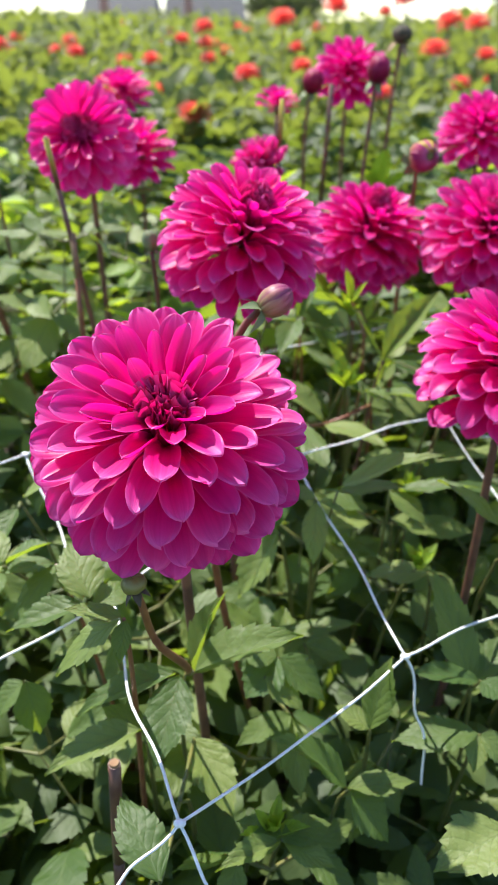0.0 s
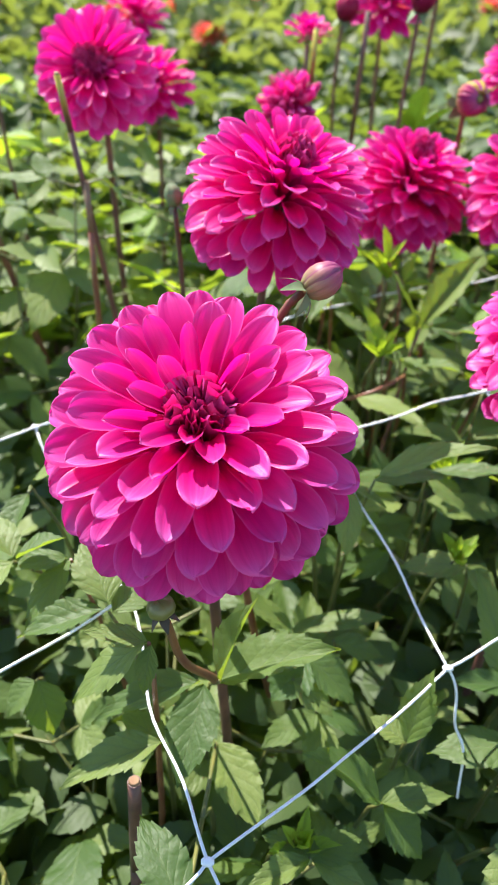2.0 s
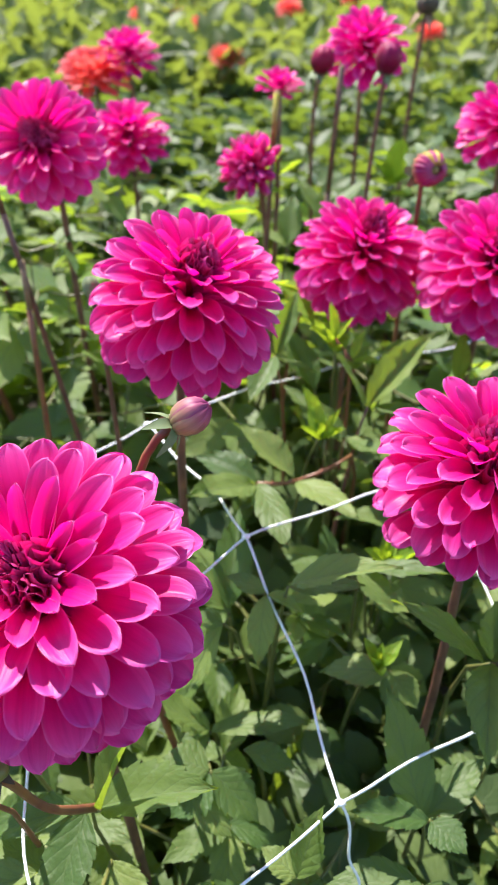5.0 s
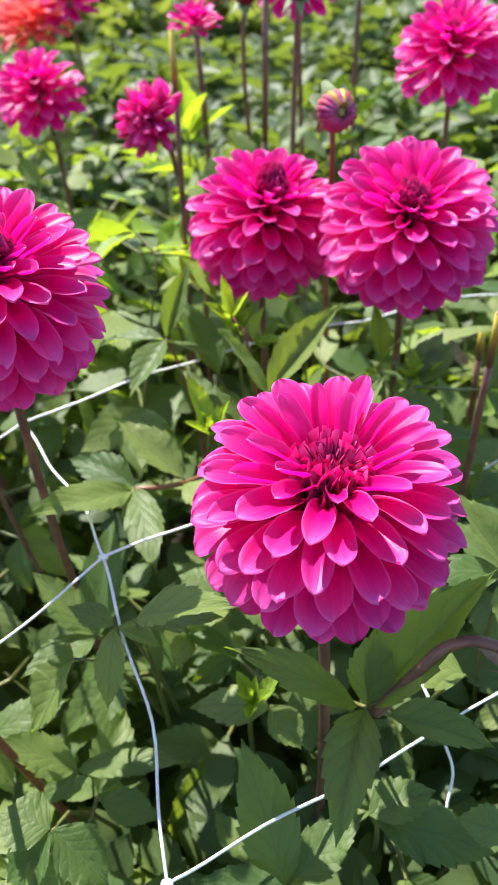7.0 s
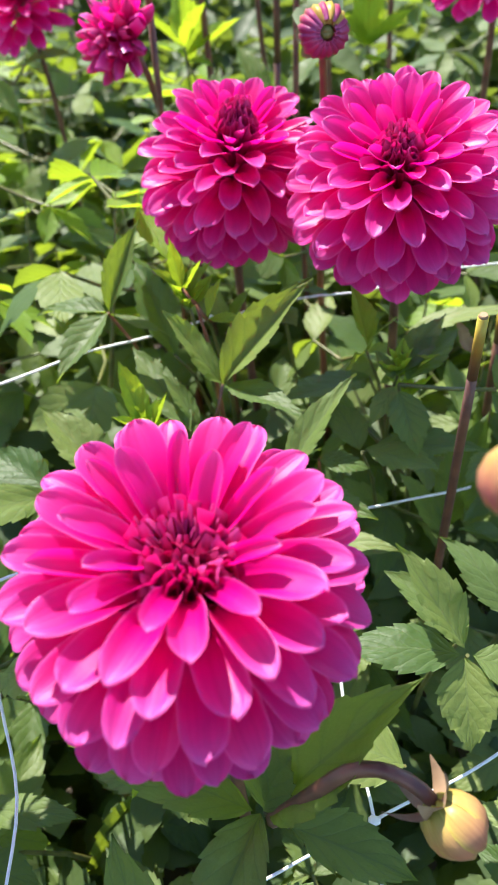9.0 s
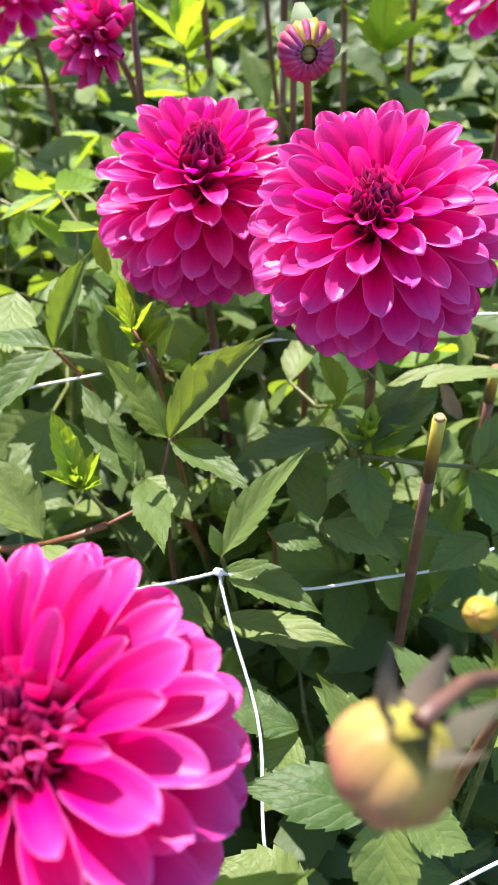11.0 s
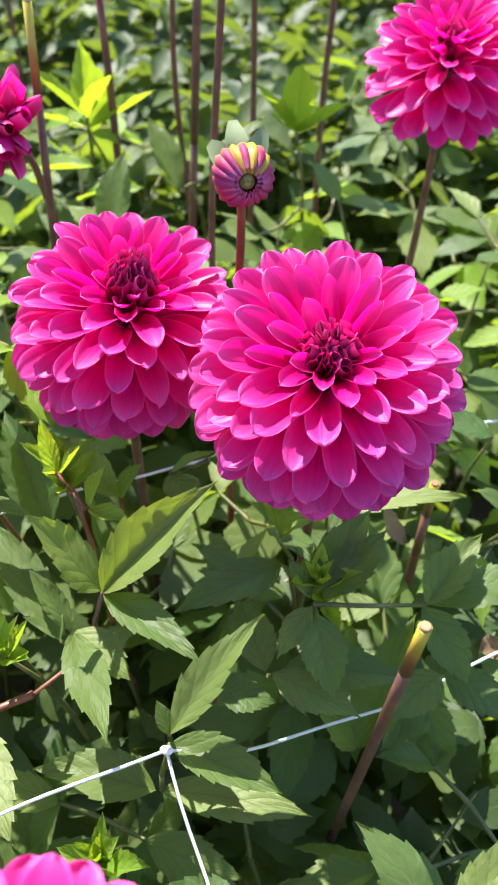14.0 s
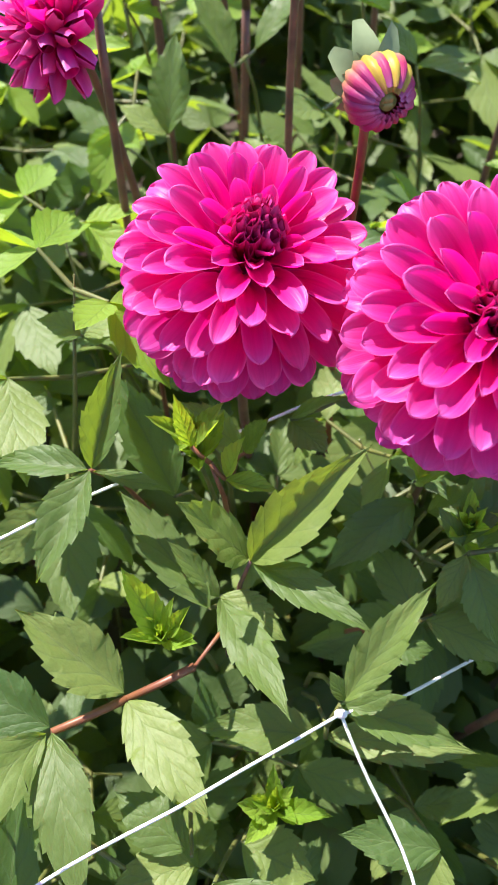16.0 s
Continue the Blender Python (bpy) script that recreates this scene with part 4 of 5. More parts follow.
near_spots = []
y = 0.10
while y < 0.64:
    x = -0.19 - 0.10 * y
    while x < 0.20 + 0.25 * y:
        near_spots.append((x + r.uniform(-0.025, 0.025), y + r.uniform(-0.025, 0.025)))
        x += 0.084
    y += 0.084
for i, (x, y) in enumerate(near_spots):
    m = Matrix.Translation((x, y, canopy(x, y) - r.uniform(0.025, 0.09))) @ Euler((r.uniform(-0.35, 0.35), r.uniform(-0.35, 0.35), r.uniform(0, 6.28))).to_matrix().to_4x4()
    if i < len(NEAR_TEMPLATES):
        NEAR_TEMPLATES[i].matrix_basis = m
    else:
        copy_thing(NEAR_TEMPLATES[i % len(NEAR_TEMPLATES)], m)


def leaf_mass(name, label, place, size, seed, toothed=True, mat=None, upright=False):
    """Uncounted leaves as one sheet of blades; place(q) gives their points, size(x, y) their lengths."""
    q = np.random.default_rng(seed)
    base = place(q)
    n = len(base)
    L = size(base[:, 0], base[:, 1]) * q.uniform(0.7, 1.3, n)
    az, el, ro = q.uniform(0, 2 * np.pi, n), q.uniform(0.0, 1.35, n) if upright else q.uniform(-0.6, 0.7, n), q.uniform(-0.7, 0.7, n)
    d = np.stack([np.cos(az) * np.cos(el), np.sin(az) * np.cos(el), np.sin(el)], 1)
    s = np.stack([-np.sin(az), np.cos(az), 0 * az], 1)
    up = np.cross(d, s)
    s = s * np.cos(ro)[:, None] + up * np.sin(ro)[:, None]
    nrm = np.cross(d, s)
    if toothed:
        src = FILL_LEAF[seed % 4]
        co = np.array([v.co[:] for v in src.vertices])
        fc = np.array([p.vertices[:] for p in src.polygons])
        uv_v = np.zeros((len(co), 2))
        for lp, w in zip(src.loops, src.uv_layers[0].data):
            uv_v[lp.vertex_index] = w.uv[:]
    else:
        co = np.array([(v * w, u, 0.3 * w * abs(v) - 0.25 * u * u) for u, w in ((0.0, 0.04), (0.32, 0.5), (0.65, 0.38), (1.0, 0.02)) for v in (-1, 0, 1)])
        fc = np.array([(i * 3 + j, i * 3 + j + 1, i * 3 + j + 4, i * 3 + j + 3) for i in range(3) for j in range(2)])
        uv_v = np.array([(u, v * 0.5 + 0.5) for u in (0.0, 0.32, 0.65, 1.0) for v in (-1, 0, 1)])
    k = len(co)
    wid = L * q.uniform(0.45, 0.6, n)
    vs = base[:, None] + d[:, None] * (co[:, 1] * L[:, None])[..., None] + s[:, None] * (co[:, 0] * wid[:, None])[..., None] - nrm[:, None] * (-co[:, 2] * L[:, None])[..., None]
    faces = (fc[None] + k * np.arange(n)[:, None, None]).reshape(-1, 4)
    me = bpy.data.meshes.new(name)
    me.from_pydata(vs.reshape(-1, 3).tolist(), [], faces.tolist())
    layer = me.uv_layers.new(name="UVMap")
    layer.data.foreach_set("uv", uv_v[faces.reshape(-1) % k].astype(np.float32).ravel())
    me.polygons.foreach_set("use_smooth", [True] * len(faces))
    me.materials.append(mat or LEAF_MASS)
    return tagged(new(name, me), label, "foliage", kind="stuff")


def wedge(n, y0, y1, spread, top, deep=0.07):
    """Points over the ground that widens ahead, thick near its start, under the height top(x, y)."""
    def place(q):
        y = np.exp(q.uniform(np.log(y0), np.log(y1), n))
        x = q.uniform(-1, 1, n) * (0.25 + spread * y) - 0.04 * y
        return np.stack([x, y, top(x, y) - np.abs(q.normal(0, deep, n))], 1)
    return place


def around(n, reach, height):
    """Points in the bed on both sides and behind, clear of the strip that the wedge fills."""
    def place(q):
        x, y = q.uniform(-reach, reach, n * 3), q.uniform(-1.2, 2.4, n * 3)
        keep = (np.abs(x) > 0.28 + 0.5 * np.clip(y, 0, 9)) | (y < 0.1)
        x, y = x[keep][:n], y[keep][:n]
        return np.stack([x, y, height - np.abs(q.normal(0, 0.07, len(x)))], 1)
    return place


# understory: its shade is partly painted, through the darker LEAF_MASS tones
leaf_mass("low_foliage", "dense green dahlia leaves under the net, darkened in colour for shade", wedge(6000, 0.14, 1.6, 0.5, lambda x, y: 0.385 + 0.150 * np.clip((y - 0.2) / 0.45, 0, 1)), lambda x, y: 0.046 + 0 * x, 1)
leaf_mass("dahlia_bed", "dense green leaves of the bed behind", wedge(11000, 1.05, 2.6, 0.5, lambda x, y: 0.60 + 0.04 * np.sin(5 * x) * np.sin(7 * y) + 0.035 * np.sin(23 * x) * np.sin(19 * y)), lambda x, y: 0.040 + 0.008 * y, 2)
leaf_mass("middle_bed", "green leaves of the red dahlia bed", wedge(16000, 2.2, 7.0, 0.5, lambda x, y: 0.58 + 0.05 * np.sin(3 * x) * np.sin(4 * y) + 0.08 * (np.sin(31 * x) * np.sin(17 * y) > 0.6)), lambda x, y: 0.06 + 0.012 * y, 3, False, LEAF_FAR, True)
leaf_mass("far_bed", "green leaves of far flower beds", wedge(14000, 6.0, 30.0, 0.5, lambda x, y: 0.58 + 0.06 * np.sin(2 * x + y) + 0.003 * y - 0.005 * x + 0.006 * y * (np.sin(7 * x) * np.sin(5 * y) > 0.5)), lambda x, y: 0.03 + 0.017 * y, 4, False, LEAF_FAR, True)
leaf_mass("field_edge", "green plants at the far edge of the field", wedge(7000, 25.0, 60.0, 0.5, lambda x, y: 0.55 + 0.1 * np.sin(x) + 0.010 * y - 0.018 * x + 0.4 * (np.sin(1.7 * x) > 0.7), 0.25), lambda x, y: 0.012 * y, 5, False, LEAF_FAR, True)
leaf_mass("side_foliage", "green dahlia leaves of the bed on both sides", around(7000, 1.5, 0.5), lambda x, y: 0.07 + 0 * x, 6, False)

def beds(n, inner, reach, height):
    """Points in the beds farther off on all sides, clear of the strip ahead."""
    def place(q):
        x, y = q.uniform(-reach, reach, n * 3), q.uniform(-reach, reach, n * 3)
        keep = ((np.abs(x) > 0.25 + 0.5 * np.clip(y, 0, 99)) | (y < 0)) & ((np.abs(x) > inner) | (y < -inner + 0.3) | (y > inner + 0.85))
        x, y = x[keep][:n], y[keep][:n]
        return np.stack([x, y, height + 0.05 * np.sin(2 * x) - np.abs(q.normal(0, 0.07, len(x)))], 1)
    return place


leaf_mass("outer_beds", "green leaves of the flower beds on all sides", beds(30000, 1.45, 7.0, 0.55), lambda x, y: 0.075 + 0.012 * np.hypot(x, y), 7, False, LEAF_FAR)
leaf_mass("outer_field", "green crop of the wide field beyond the beds", beds(24000, 6.8, 45.0, 0.55), lambda x, y: 0.22 + 0.012 * np.hypot(x, y), 8, False, LEAF_FAR)
leaf_mass("tall_weeds", "tall loose weeds standing above the field", wedge(3600, 4.5, 14.0, 0.5, lambda x, y: 0.74 + 0.014 * y + (0.05 + 0.016 * y) * np.abs(np.sin(2.3 * x + 0.7 * y) * np.sin(5.1 * x)), 0.10), lambda x, y: 0.05 + 0.006 * y, 9, False, LEAF_FAR, True)

# ---- red dahlias behind ----
def red_dahlia(seed, n=60, R=0.05):
    rr = random.Random(seed)
    ob = thing("red_dahlia", (0, 0, 0), "orange-red dahlia in bloom above green leaves", "flower", "orange-red dahlias")
    verts, faces, uvs = [], [], []
    for i, (kind, m) in enumerate(bloom_petals(axis_of(rr.uniform(-40, 40), rr.uniform(55, 85)), R, n, 0.12, 105, seed)):
        me = PETALS_OUT[i % 4]
        k0 = len(verts)
        verts += [tuple(m @ v.co) for v in me.vertices]
        lay = me.uv_layers[0].data
        for p in me.polygons:
            faces.append([k0 + q for q in p.vertices])
            uvs += [tuple(lay[l].uv) for l in p.loop_indices]
    me = bpy.data.meshes.new("petals")
    me.from_pydata(verts, [], faces)
    lay = me.uv_layers.new(name="UVMap")
    for q, w in zip(lay.data, uvs):
        q.uv = w
    me.materials.append(PETAL_RED)
    me.polygons.foreach_set("use_smooth", [True] * len(faces))
    part("petals", me, ob)
    part("stem", tube([(0, 0, -0.01), (0.003, 0.004, -0.2), (0, 0.01, -0.62)], [0.003, 0.0035, 0.004], 6, STEM_GREEN), ob)
    return ob


REDS = [red_dahlia(s) for s in range(4)]
placed = [(-0.221, 1.178, 0.750), (0.109, 2.868, 0.891), (0.279, 2.784, 0.925), (-0.198, 3.857, 0.877),
          (-0.006, 3.133, 0.720), (-0.481, 4.211, 0.741), (-0.150, 2.297, 0.653), (-0.647, 3.739, 0.657), (-0.539, 4.152, 0.630),
          (-0.392, 3.724, 0.628), (0.587, 2.720, 0.803), (0.685, 2.976, 0.888), (0.842, 3.219, 0.882), (0.462, 2.975, 0.663),
          (0.850, 3.397, 0.670), (0.235, 3.775, 0.723), (1.047, 3.798, 0.767), (-1.218, 5.443, 0.763), (-0.146, 5.439, 0.757),
          (-0.222, 4.740, 0.732), (0.753, 4.862, 0.961), (0.629, 3.556, 0.969), (-0.736, 5.267, 0.600), (-1.077, 3.640, 0.560),
          (-0.755, 7.643, 0.772), (1.022, 3.739, 0.657)]
for k in range(34):
    yy = math.exp(r.uniform(math.log(3.5), math.log(9.0)))
    placed.append((r.uniform(-0.40, 0.50) * yy, yy, r.uniform(0.66, 0.84) + 0.012 * yy))
for k, (x, y, z) in enumerate(placed):
    m = pose(x, y, z, 0, 0, r.uniform(-40, 40)) @ Matrix.Scale(1.0, 4)
    if k < len(REDS):
        REDS[k].matrix_basis = m
    else:
        copy_thing(REDS[k % len(REDS)], m)

# ---- farmhouse and trees at the edge ----
def prism(name, x0, x1, y0, y1, z0, z1, mat, parent, ridge=None, label=""):
    """A box, or with a ridge height a gabled roof over it."""
    bm = bmesh.new()
    if ridge is None:
        vs = [bm.verts.new(p) for p in ((x0, y0, z0), (x1, y0, z0), (x1, y1, z0), (x0, y1, z0), (x0, y0, z1), (x1, y0, z1), (x1, y1, z1), (x0, y1, z1))]
        for f in ((0, 1, 5, 4), (1, 2, 6, 5), (2, 3, 7, 6), (3, 0, 4, 7), (4, 5, 6, 7), (3, 2, 1, 0)):
            bm.faces.new([vs[i] for i in f])
    else:
        ym = (y0 + y1) / 2
        vs = [bm.verts.new(p) for p in ((x0, y0, z0), (x1, y0, z0), (x1, y1, z0), (x0, y1, z0), (x0 + 0.6, ym, ridge), (x1 - 0.6, ym, ridge), (x0, y0, z0 - 0.2), (x1, y0, z0 - 0.2), (x1, y1, z0 - 0.2), (x0, y1, z0 - 0.2))]
        for f in ((0, 1, 5, 4), (2, 3, 4, 5), (0, 4, 3), (1, 2, 5), (6, 7, 1, 0), (7, 8, 2, 1), (8, 9, 3, 2), (9, 6, 0, 3), (9, 8, 7, 6)):
            bm.faces.new([vs[i] for i in f])
    me = bpy.data.meshes.new(name)
    bm.to_mesh(me)
    bm.free()
    me.materials.append(mat)
    return part(name, me, parent, None, label)


def house(x, y, w, d, eaves, ridge):
    ob = thing("house", (x, y, 0), "pale house with a grey slate roof behind the field", "house")
    wall = prism("wall", x - w / 2, x + w / 2, y - d / 2, y + d / 2, 0, eaves - 0.2, WALL, ob)
    roof = prism("roof", x - w / 2 - 0.4, x + w / 2 + 0.4, y - d / 2 - 0.4, y + d / 2 + 0.4, eaves, eaves, ROOF, ob, ridge)
    prism("chimney", x - w * 0.2 - 0.5, x - w * 0.2 + 0.5, y - d / 2 + 0.4, y - d / 2 + 1.2, eaves, ridge + 0.2, BRICK, roof)
    for k in (-0.3, 0.0, 0.3):
        prism("window", x + k * w - 0.5, x + k * w + 0.5, y - d / 2 - 0.05, y - d / 2 + 0.02, 1.0, 1.9, GLASS, wall)
    return ob


house(-17.2, 120, 9.6, 9.0, 2.3, 6.6)
house(-6.2, 126, 11.0, 9.0, 2.3, 6.9)


def tree(x, y, h, crown, seed):
    rr = random.Random(seed)
    ob = thing("tree", (x, y, 0), "broad leafy tree with a brownish green crown", "tree", "far trees")
    part("trunk", tube([(x, y, 0), (x + 0.1, y, h * 0.3), (x, y, h * 0.7)], [0.3, 0.22, 0.08], 8, BARK), ob)
    for k in range(5):
        a = k * 1.3
        part("limb", tube([(x, y, h * (0.3 + 0.06 * k)), (x + math.cos(a) * crown * 0.6, y + math.sin(a) * crown * 0.6, h * (0.55 + 0.06 * k))], [0.12, 0.04], 6, BARK), ob)
    q = np.random.default_rng(seed)
    n = 5000
    c = q.normal(0, 1, (24, 3))
    c = c / np.linalg.norm(c, axis=1)[:, None] * q.uniform(0.3, 0.9, (24, 1)) * (crown, crown, h * 0.34) + (x, y, h * 0.62)
    p = c[q.integers(0, 24, n)] + q.normal(0, 1, (n, 3)) * crown * 0.18
    a, b = q.normal(0, 1, (2, n, 3))
    a = a / np.linalg.norm(a, axis=1)[:, None] * 0.26
    b = b / np.linalg.norm(b, axis=1)[:, None] * 0.18
    vs = np.stack([p - a, p + b, p + a, p - b], 1).reshape(-1, 3)
    me = bpy.data.meshes.new("crown")
    me.from_pydata(vs.tolist(), [], np.arange(4 * n).reshape(-1, 4).tolist())
    me.uv_layers.new(name="UVMap")
    me.materials.append(TREE_LEAF)
    part("crown", me, ob)
    return ob


tree(4.0, 130, 8.0, 4.6, 1)
tree(9.0, 138, 7.0, 4.0, 2)
tree(41, 130, 8.5, 5.0, 3)
tree(49, 140, 9.0, 6.0, 4)
tree(-50, 140, 10.0, 6.0, 5)
# ---- cut stems and single stalks ----
def cut_stem(top, foot, r0, mat, top_mat, label, bend=(0, 0, 0), tip_len=0.3):
    top, foot = Vector(top), Vector(foot)
    ob = thing("cut_stem", top, label, "stem", "cut stems")
    mid = (top + foot) / 2 + Vector(bend)
    pts = curve_points(top, mid, foot, 14)
    k = max(2, int(14 * tip_len))
    part("stalk", tube(pts[k - 1:], [r0 * (1.02 + 0.02 * i) for i in range(len(pts) - k + 1)], 8, mat), ob)
    part("tip", tube(pts[:k], [r0 * 1.03] * k, 8, top_mat), ob, None, "pale yellow-green cut end")
    d = (pts[0] - pts[1]).normalized()
    part("cut_face", tube([pts[0] - d * 0.0005, pts[0] + d * 0.0012], [r0 * 0.98, r0 * 0.7], 9, PITH), ob, None, "dry pale cut face")
    return ob


cut_stem((0.222, 0.503, 0.706), (0.215, 0.56, 0.30), 0.0021, STEM, STEM_TURN, "cut dahlia stem, yellow-green above and purple-brown below", tip_len=0.16)
cut_stem((0.247, 0.654, 0.616), (0.25, 0.675, 0.30), 0.0026, STEM, STEM_TURN, "short cut dahlia stem with a pale dry end", tip_len=0.2)
cut_stem((-0.063, 0.246, 0.549), (-0.085, 0.27, 0.2), 0.0030, STEM, STEM, "dark brown cut dahlia stem with a dry pale end")
cut_stem((0.030, 0.751, 0.799), (0.00, 0.76, 0.2), 0.0021, STEM, STEM_TURN, "tall cut dahlia stem with a yellow-green end", tip_len=0.15)
cut_stem((-0.138, 0.556, 0.788), (-0.09, 0.62, 0.35), 0.0019, STEM, STEM_TURN, "leaning cut dahlia stem with a yellow-green end", tip_len=0.15)
cut_stem((-0.128, 0.563, 0.722), (-0.13, 0.56, 0.3), 0.0020, STEM_RED, DRY, "brown stem with a withered dry top", tip_len=0.12)
cut_stem((-0.268, 0.690, 0.770), (-0.192, 0.690, 0.45), 0.0030, STEM_RED, STEM_RED, "bare red-brown dahlia stem")
cut_stem((0.086, 0.876, 0.804), (0.06, 0.90, 0.3), 0.0026, STEM, STEM, "slender dark dahlia stem")


# ---- buds ----
def bud(center, axis, r, mat, foot, label, squash=1.15, n=9, bracts=5, bract_len=1.1, stem_mat=None, bend=None, tip_open=0.0, stem_r=0.0018, bract_mat=None, gold=None, curl=0.0):
    """A closed or opening bud of overlapping scales with bracts bent back, on its stalk."""
    axis = Vector(axis).normalized()
    C = Vector(center)
    ob = thing("dahlia_bud", C, label, "bud", "dahlia buds")
    ex = axis.orthogonal().normalized()
    ey = axis.cross(ex)
    for ring, (count, scale, close) in enumerate(((n, 1.0, 1.0), (n - 2, 0.93, 1.05))):
        for k in range(count):
            rows, uvs = [], []
            a0 = 2 * math.pi * (k + 0.5 * ring) / count
            for i in range(8):
                u = i / 7
                lat = -1.35 + (2.75 * close - tip_open * 1.2) * u
                half = math.pi / count * 1.6 * (math.sin(math.pi * (0.12 + (0.70 if tip_open else 0.86) * u)) ** 0.5)
                row, ruv = [], []
                for j in range(5):
                    v = j / 2 - 1
                    a = a0 + v * half
                    rr = r * scale * (1 + (0.16 if tip_open else 0.10) * (1 - abs(v)) + 0.03 * v + 0.04 * math.sin(5 * k + 4 * u))
                    row.append(tuple((ex * math.cos(a) + ey * math.sin(a)) * rr * math.cos(lat) + axis * rr * squash * math.sin(lat)))
                    ruv.append((u, j / 4))
                rows.append(row)
                uvs.append(ruv)
            o = ex * math.cos(a0) + ey * math.sin(a0)
            skin = PETAL_GOLD if gold and o.dot(Vector(gold)) > 0.75 and (ring == 1 or k % 2) else mat
            part("scale", grid_mesh("scale", rows, uvs, skin), ob, Matrix.Translation(C))
    if tip_open:
        part("heart", tube([C + axis * r * squash * 0.45, C + axis * r * squash * 0.86, C + axis * r * squash * 0.93, C + axis * r * squash * 0.86], [r * 0.34, r * 0.27, r * 0.16, r * 0.05], 12, OLIVE), ob, None, "green-yellow unopened heart")
    base = -axis * r * squash
    for k in range(bracts):
        a = 2 * math.pi * k / bracts + 0.4
        o = ex * math.cos(a) + ey * math.sin(a)
        rows, uvs = [], []
        for i in range(6):
            u = i / 5
            w = r * (0.34 + 0.12 * (tip_open > 0)) * math.sin(math.pi * (0.15 + (0.74 if tip_open else 0.84) * u)) + 0.0002
            reach = bract_len * (1 + 0.3 * math.sin(7 * k))
            c = base * 0.95 + o * r * (0.15 + reach * 0.75 * u) + axis * r * (0.15 * u - (0.75 + 0.3 * curl * math.sin(3 * k)) * u * u) * reach
            s = axis.cross(o)
            rows.append([tuple(c + s * w * v + axis * (0.25 + curl) * w * abs(v)) for v in (-1, 0, 1)])
            uvs.append([(u, 0), (u, 0.5), (u, 1)])
        part("bract", grid_mesh("bract", rows, uvs, bract_mat or BRACT), ob, Matrix.Translation(C))
    top = C + base * 0.98
    knee = Vector(bend) if bend else top - axis * 0.05
    pts = swayed(curve_points(top, knee, foot, 14), 0.6)
    part("stalk", tube(pts, [stem_r * (1 + 0.02 * i) for i in range(14)], 8, stem_mat or STEM_RED), ob)
    return ob


bud((0.012, 0.342, 0.742), (0.85, 0.15, 0.5), 0.0066, PETAL_BUD, (0.0, 0.37, 0.45), "closed dahlia bud, pale pink and green, with bracts bent back", squash=1.25, stem_mat=STEM_RED, bracts=6, bract_len=1.8)
bud((0.144, 0.667, 0.762), (0.30, -0.86, 0.12), 0.0112, PETAL_PURPLE, (0.140, 0.68, 0.45), "opening dahlia bud, purple and yellow, with an olive heart", squash=0.95, n=19, bend=(0.143, 0.690, 0.74), stem_mat=STEM_RED, tip_open=0.25, bracts=7, bract_len=1.6, bract_mat=BRACT, gold=(0.25, 0.25, 0.95))
bud((0.222, 0.371, 0.752), (-0.35, -0.35, -0.85), 0.0088, PETAL_YELLOW, (0.247, 0.431, 0.672), "nodding dahlia bud, yellow flushed red, with curled bracts", squash=0.95, bend=(0.240, 0.400, 0.752), stem_mat=STEM, n=7, bracts=6, bract_len=1.15, stem_r=0.0014, bract_mat=BRACT_OLD, curl=0.5)
bud((0.219, 0.353, 0.630), (0.6, -0.3, -0.5), 0.0090, PETAL_YELLOW, (0.157, 0.363, 0.589), "drooping green dahlia bud with dried bracts", squash=1.0, bend=(0.19, 0.37, 0.65), stem_mat=STEM, n=7, bract_len=1.3, stem_r=0.0023, bract_mat=DRY)
bud((0.238, 0.432, 0.708), (-0.35, -0.6, 0.6), 0.0040, PETAL_GOLD, (0.249, 0.44, 0.60), "small yellow dahlia bud with open pale bracts", n=6, bend=(0.249, 0.436, 0.690), bracts=8, bract_len=1.5, stem_mat=STEM_RED, stem_r=0.0014, curl=0.6)
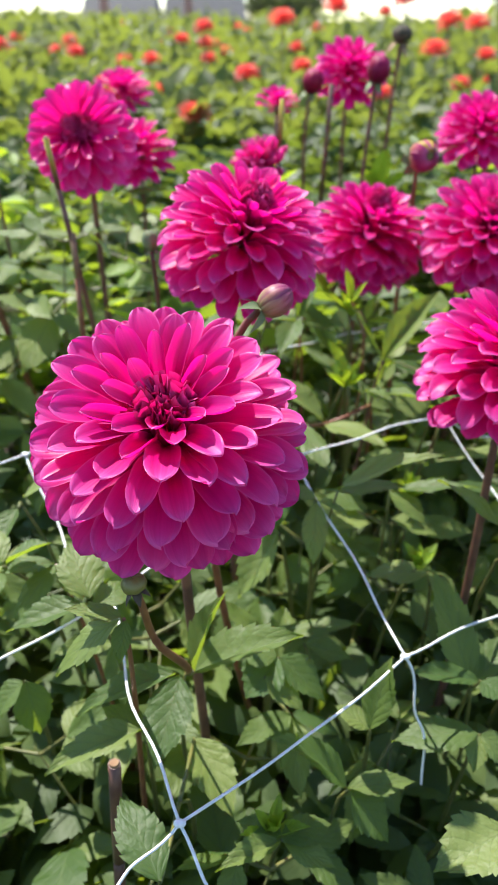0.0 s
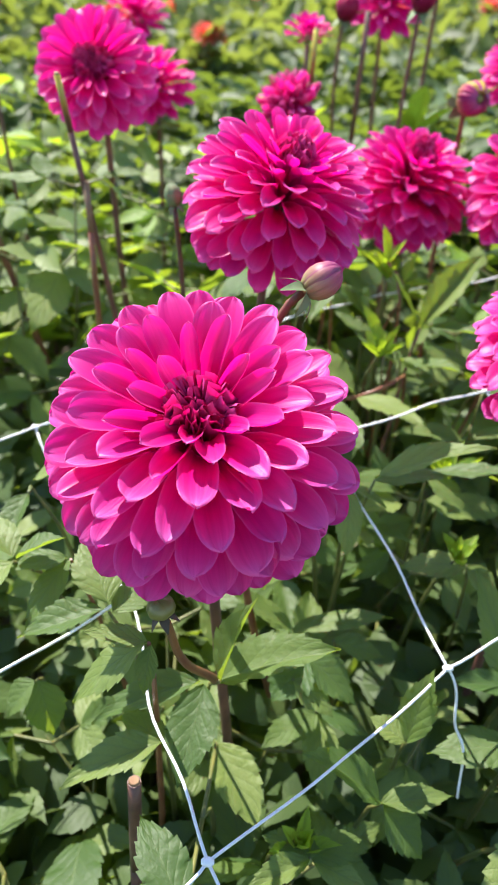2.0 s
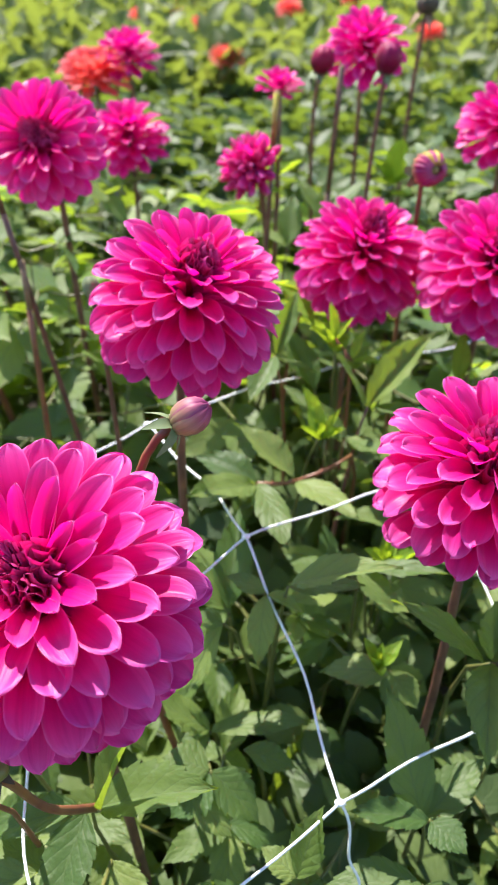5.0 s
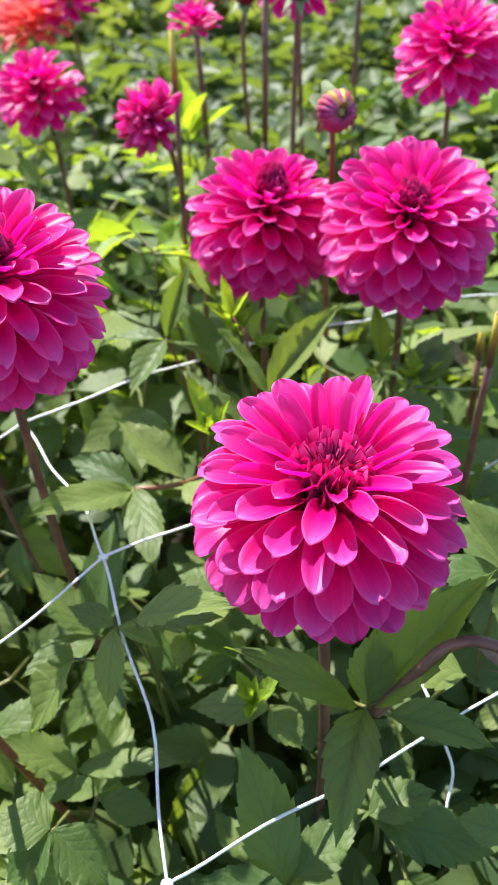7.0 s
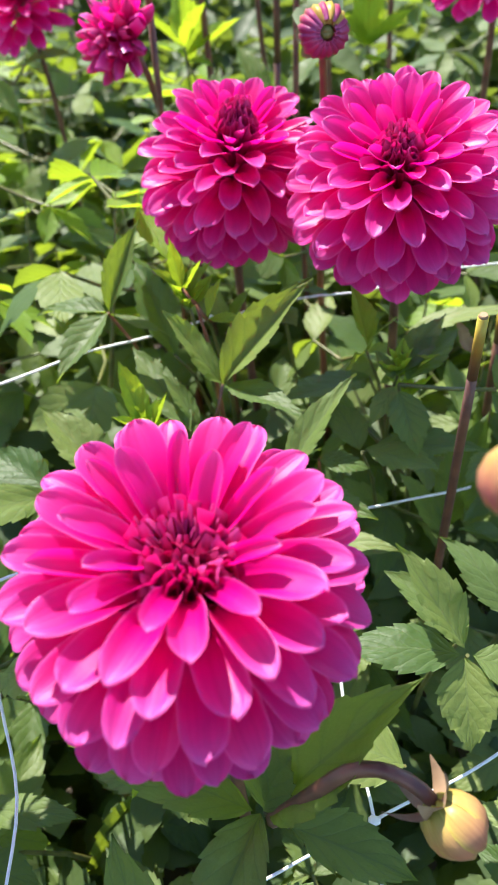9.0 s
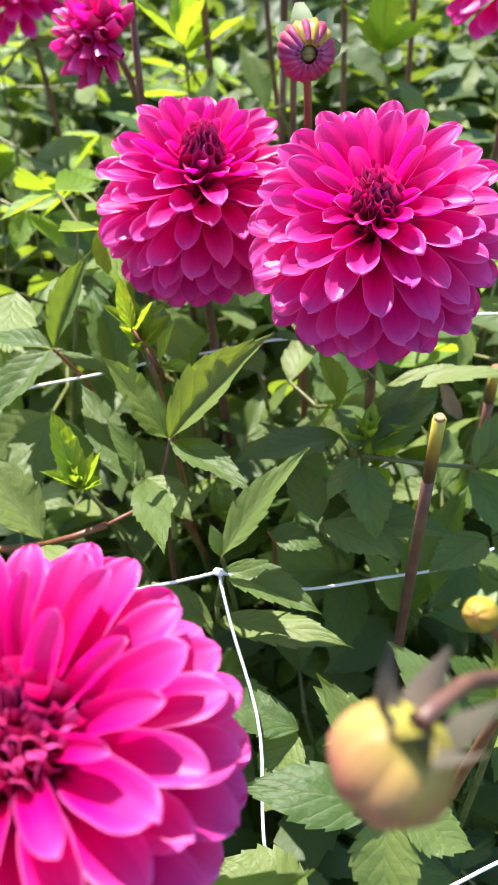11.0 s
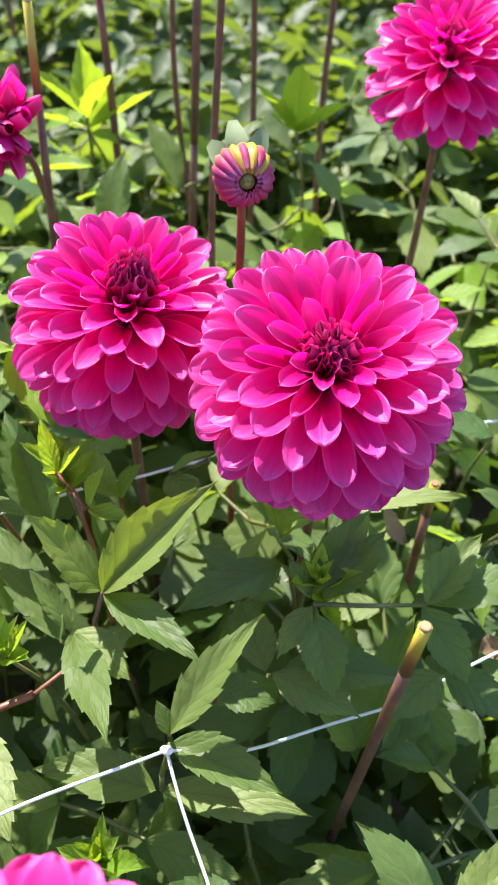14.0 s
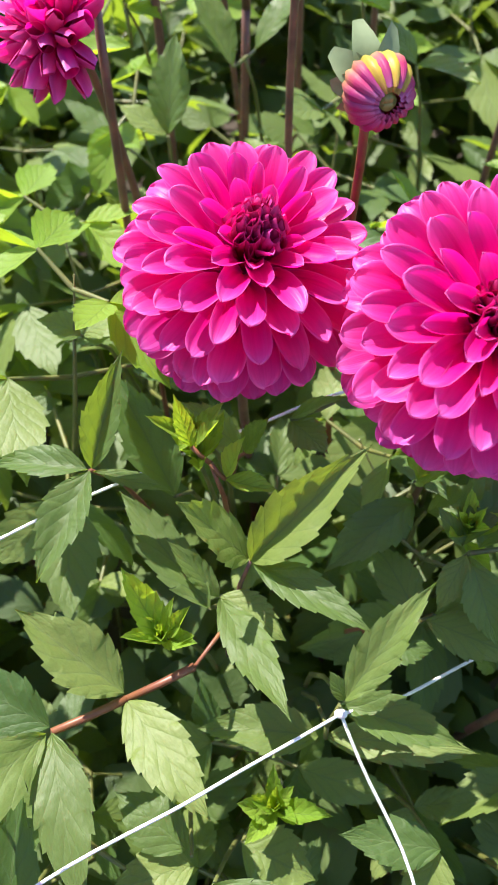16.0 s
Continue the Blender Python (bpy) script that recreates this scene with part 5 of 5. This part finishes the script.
bud((-0.046, 0.243, 0.657), (-0.25, 0.1, 0.95), 0.0050, OLIVE, (-0.034, 0.285, 0.566), "small olive green dahlia bud under the large bloom", squash=0.75, n=6, bend=(-0.041, 0.262, 0.612), stem_mat=STEM_RED, stem_r=0.0016, bract_mat=BRACT_OLD)
bud((-0.27, 0.86, 0.81), (0.1, 0.1, 1), 0.012, PETAL_DARK, (-0.25, 0.90, 0.3), "dark closed dahlia bud", n=7, stem_mat=STEM)
bud((0.118, 0.776, 0.822), (0.1, -0.2, 1), 0.010, PETAL_DARK, (0.105, 0.80, 0.4), "dark closed dahlia bud on a slender stem", n=7, stem_mat=STEM)
bud((0.068, 0.904, 0.806), (0.2, -0.1, 1), 0.0105, PETAL_DARK, (0.07, 0.95, 0.4), "dark purple closed dahlia bud", n=7, stem_mat=STEM)
bud((-0.063, 0.489, 0.735), (-0.1, 0.0, 1), 0.0048, BRACT, (-0.045, 0.52, 0.4), "tiny pale green dahlia bud on a thin stem", squash=1.3, n=6, bracts=4, stem_mat=STEM, stem_r=0.0014)
bud((0.169, 0.957, 0.851), (0.1, -0.1, 1), 0.011, BRACT_OLD, (0.16, 0.98, 0.4), "withered grey-brown dahlia head", squash=0.8, n=9, stem_mat=STEM, bract_len=1.6, bract_mat=DRY, stem_r=0.002)

# ---- dry leaves caught in the shoots ----
DRY_LEAF = [grid_mesh("dry_leaf", *leaf_sheet(7, 4, fold, droop, 0.3, 2.5, 40 + k), DRY) for k, (fold, droop) in enumerate([(0.7, 1.4), (0.4, -1.2)])]


def dry_leaf(base, tip, width, k):
    m = oriented(Vector(base), Vector(tip) - Vector(base), (0.3, -0.4, 1), width, (Vector(tip) - Vector(base)).length, (Vector(tip) - Vector(base)).length)
    ob = new("dry_leaf", DRY_LEAF[k])
    ob.matrix_basis = m
    tagged(ob, "curled dry brown leaf caught among green leaves", "dry leaf", "dry leaves")


dry_leaf((0.275, 0.590, 0.570), (0.289, 0.594, 0.582), 0.014, 1)
dry_leaf((0.221, 0.629, 0.622), (0.227, 0.625, 0.600), 0.011, 1)
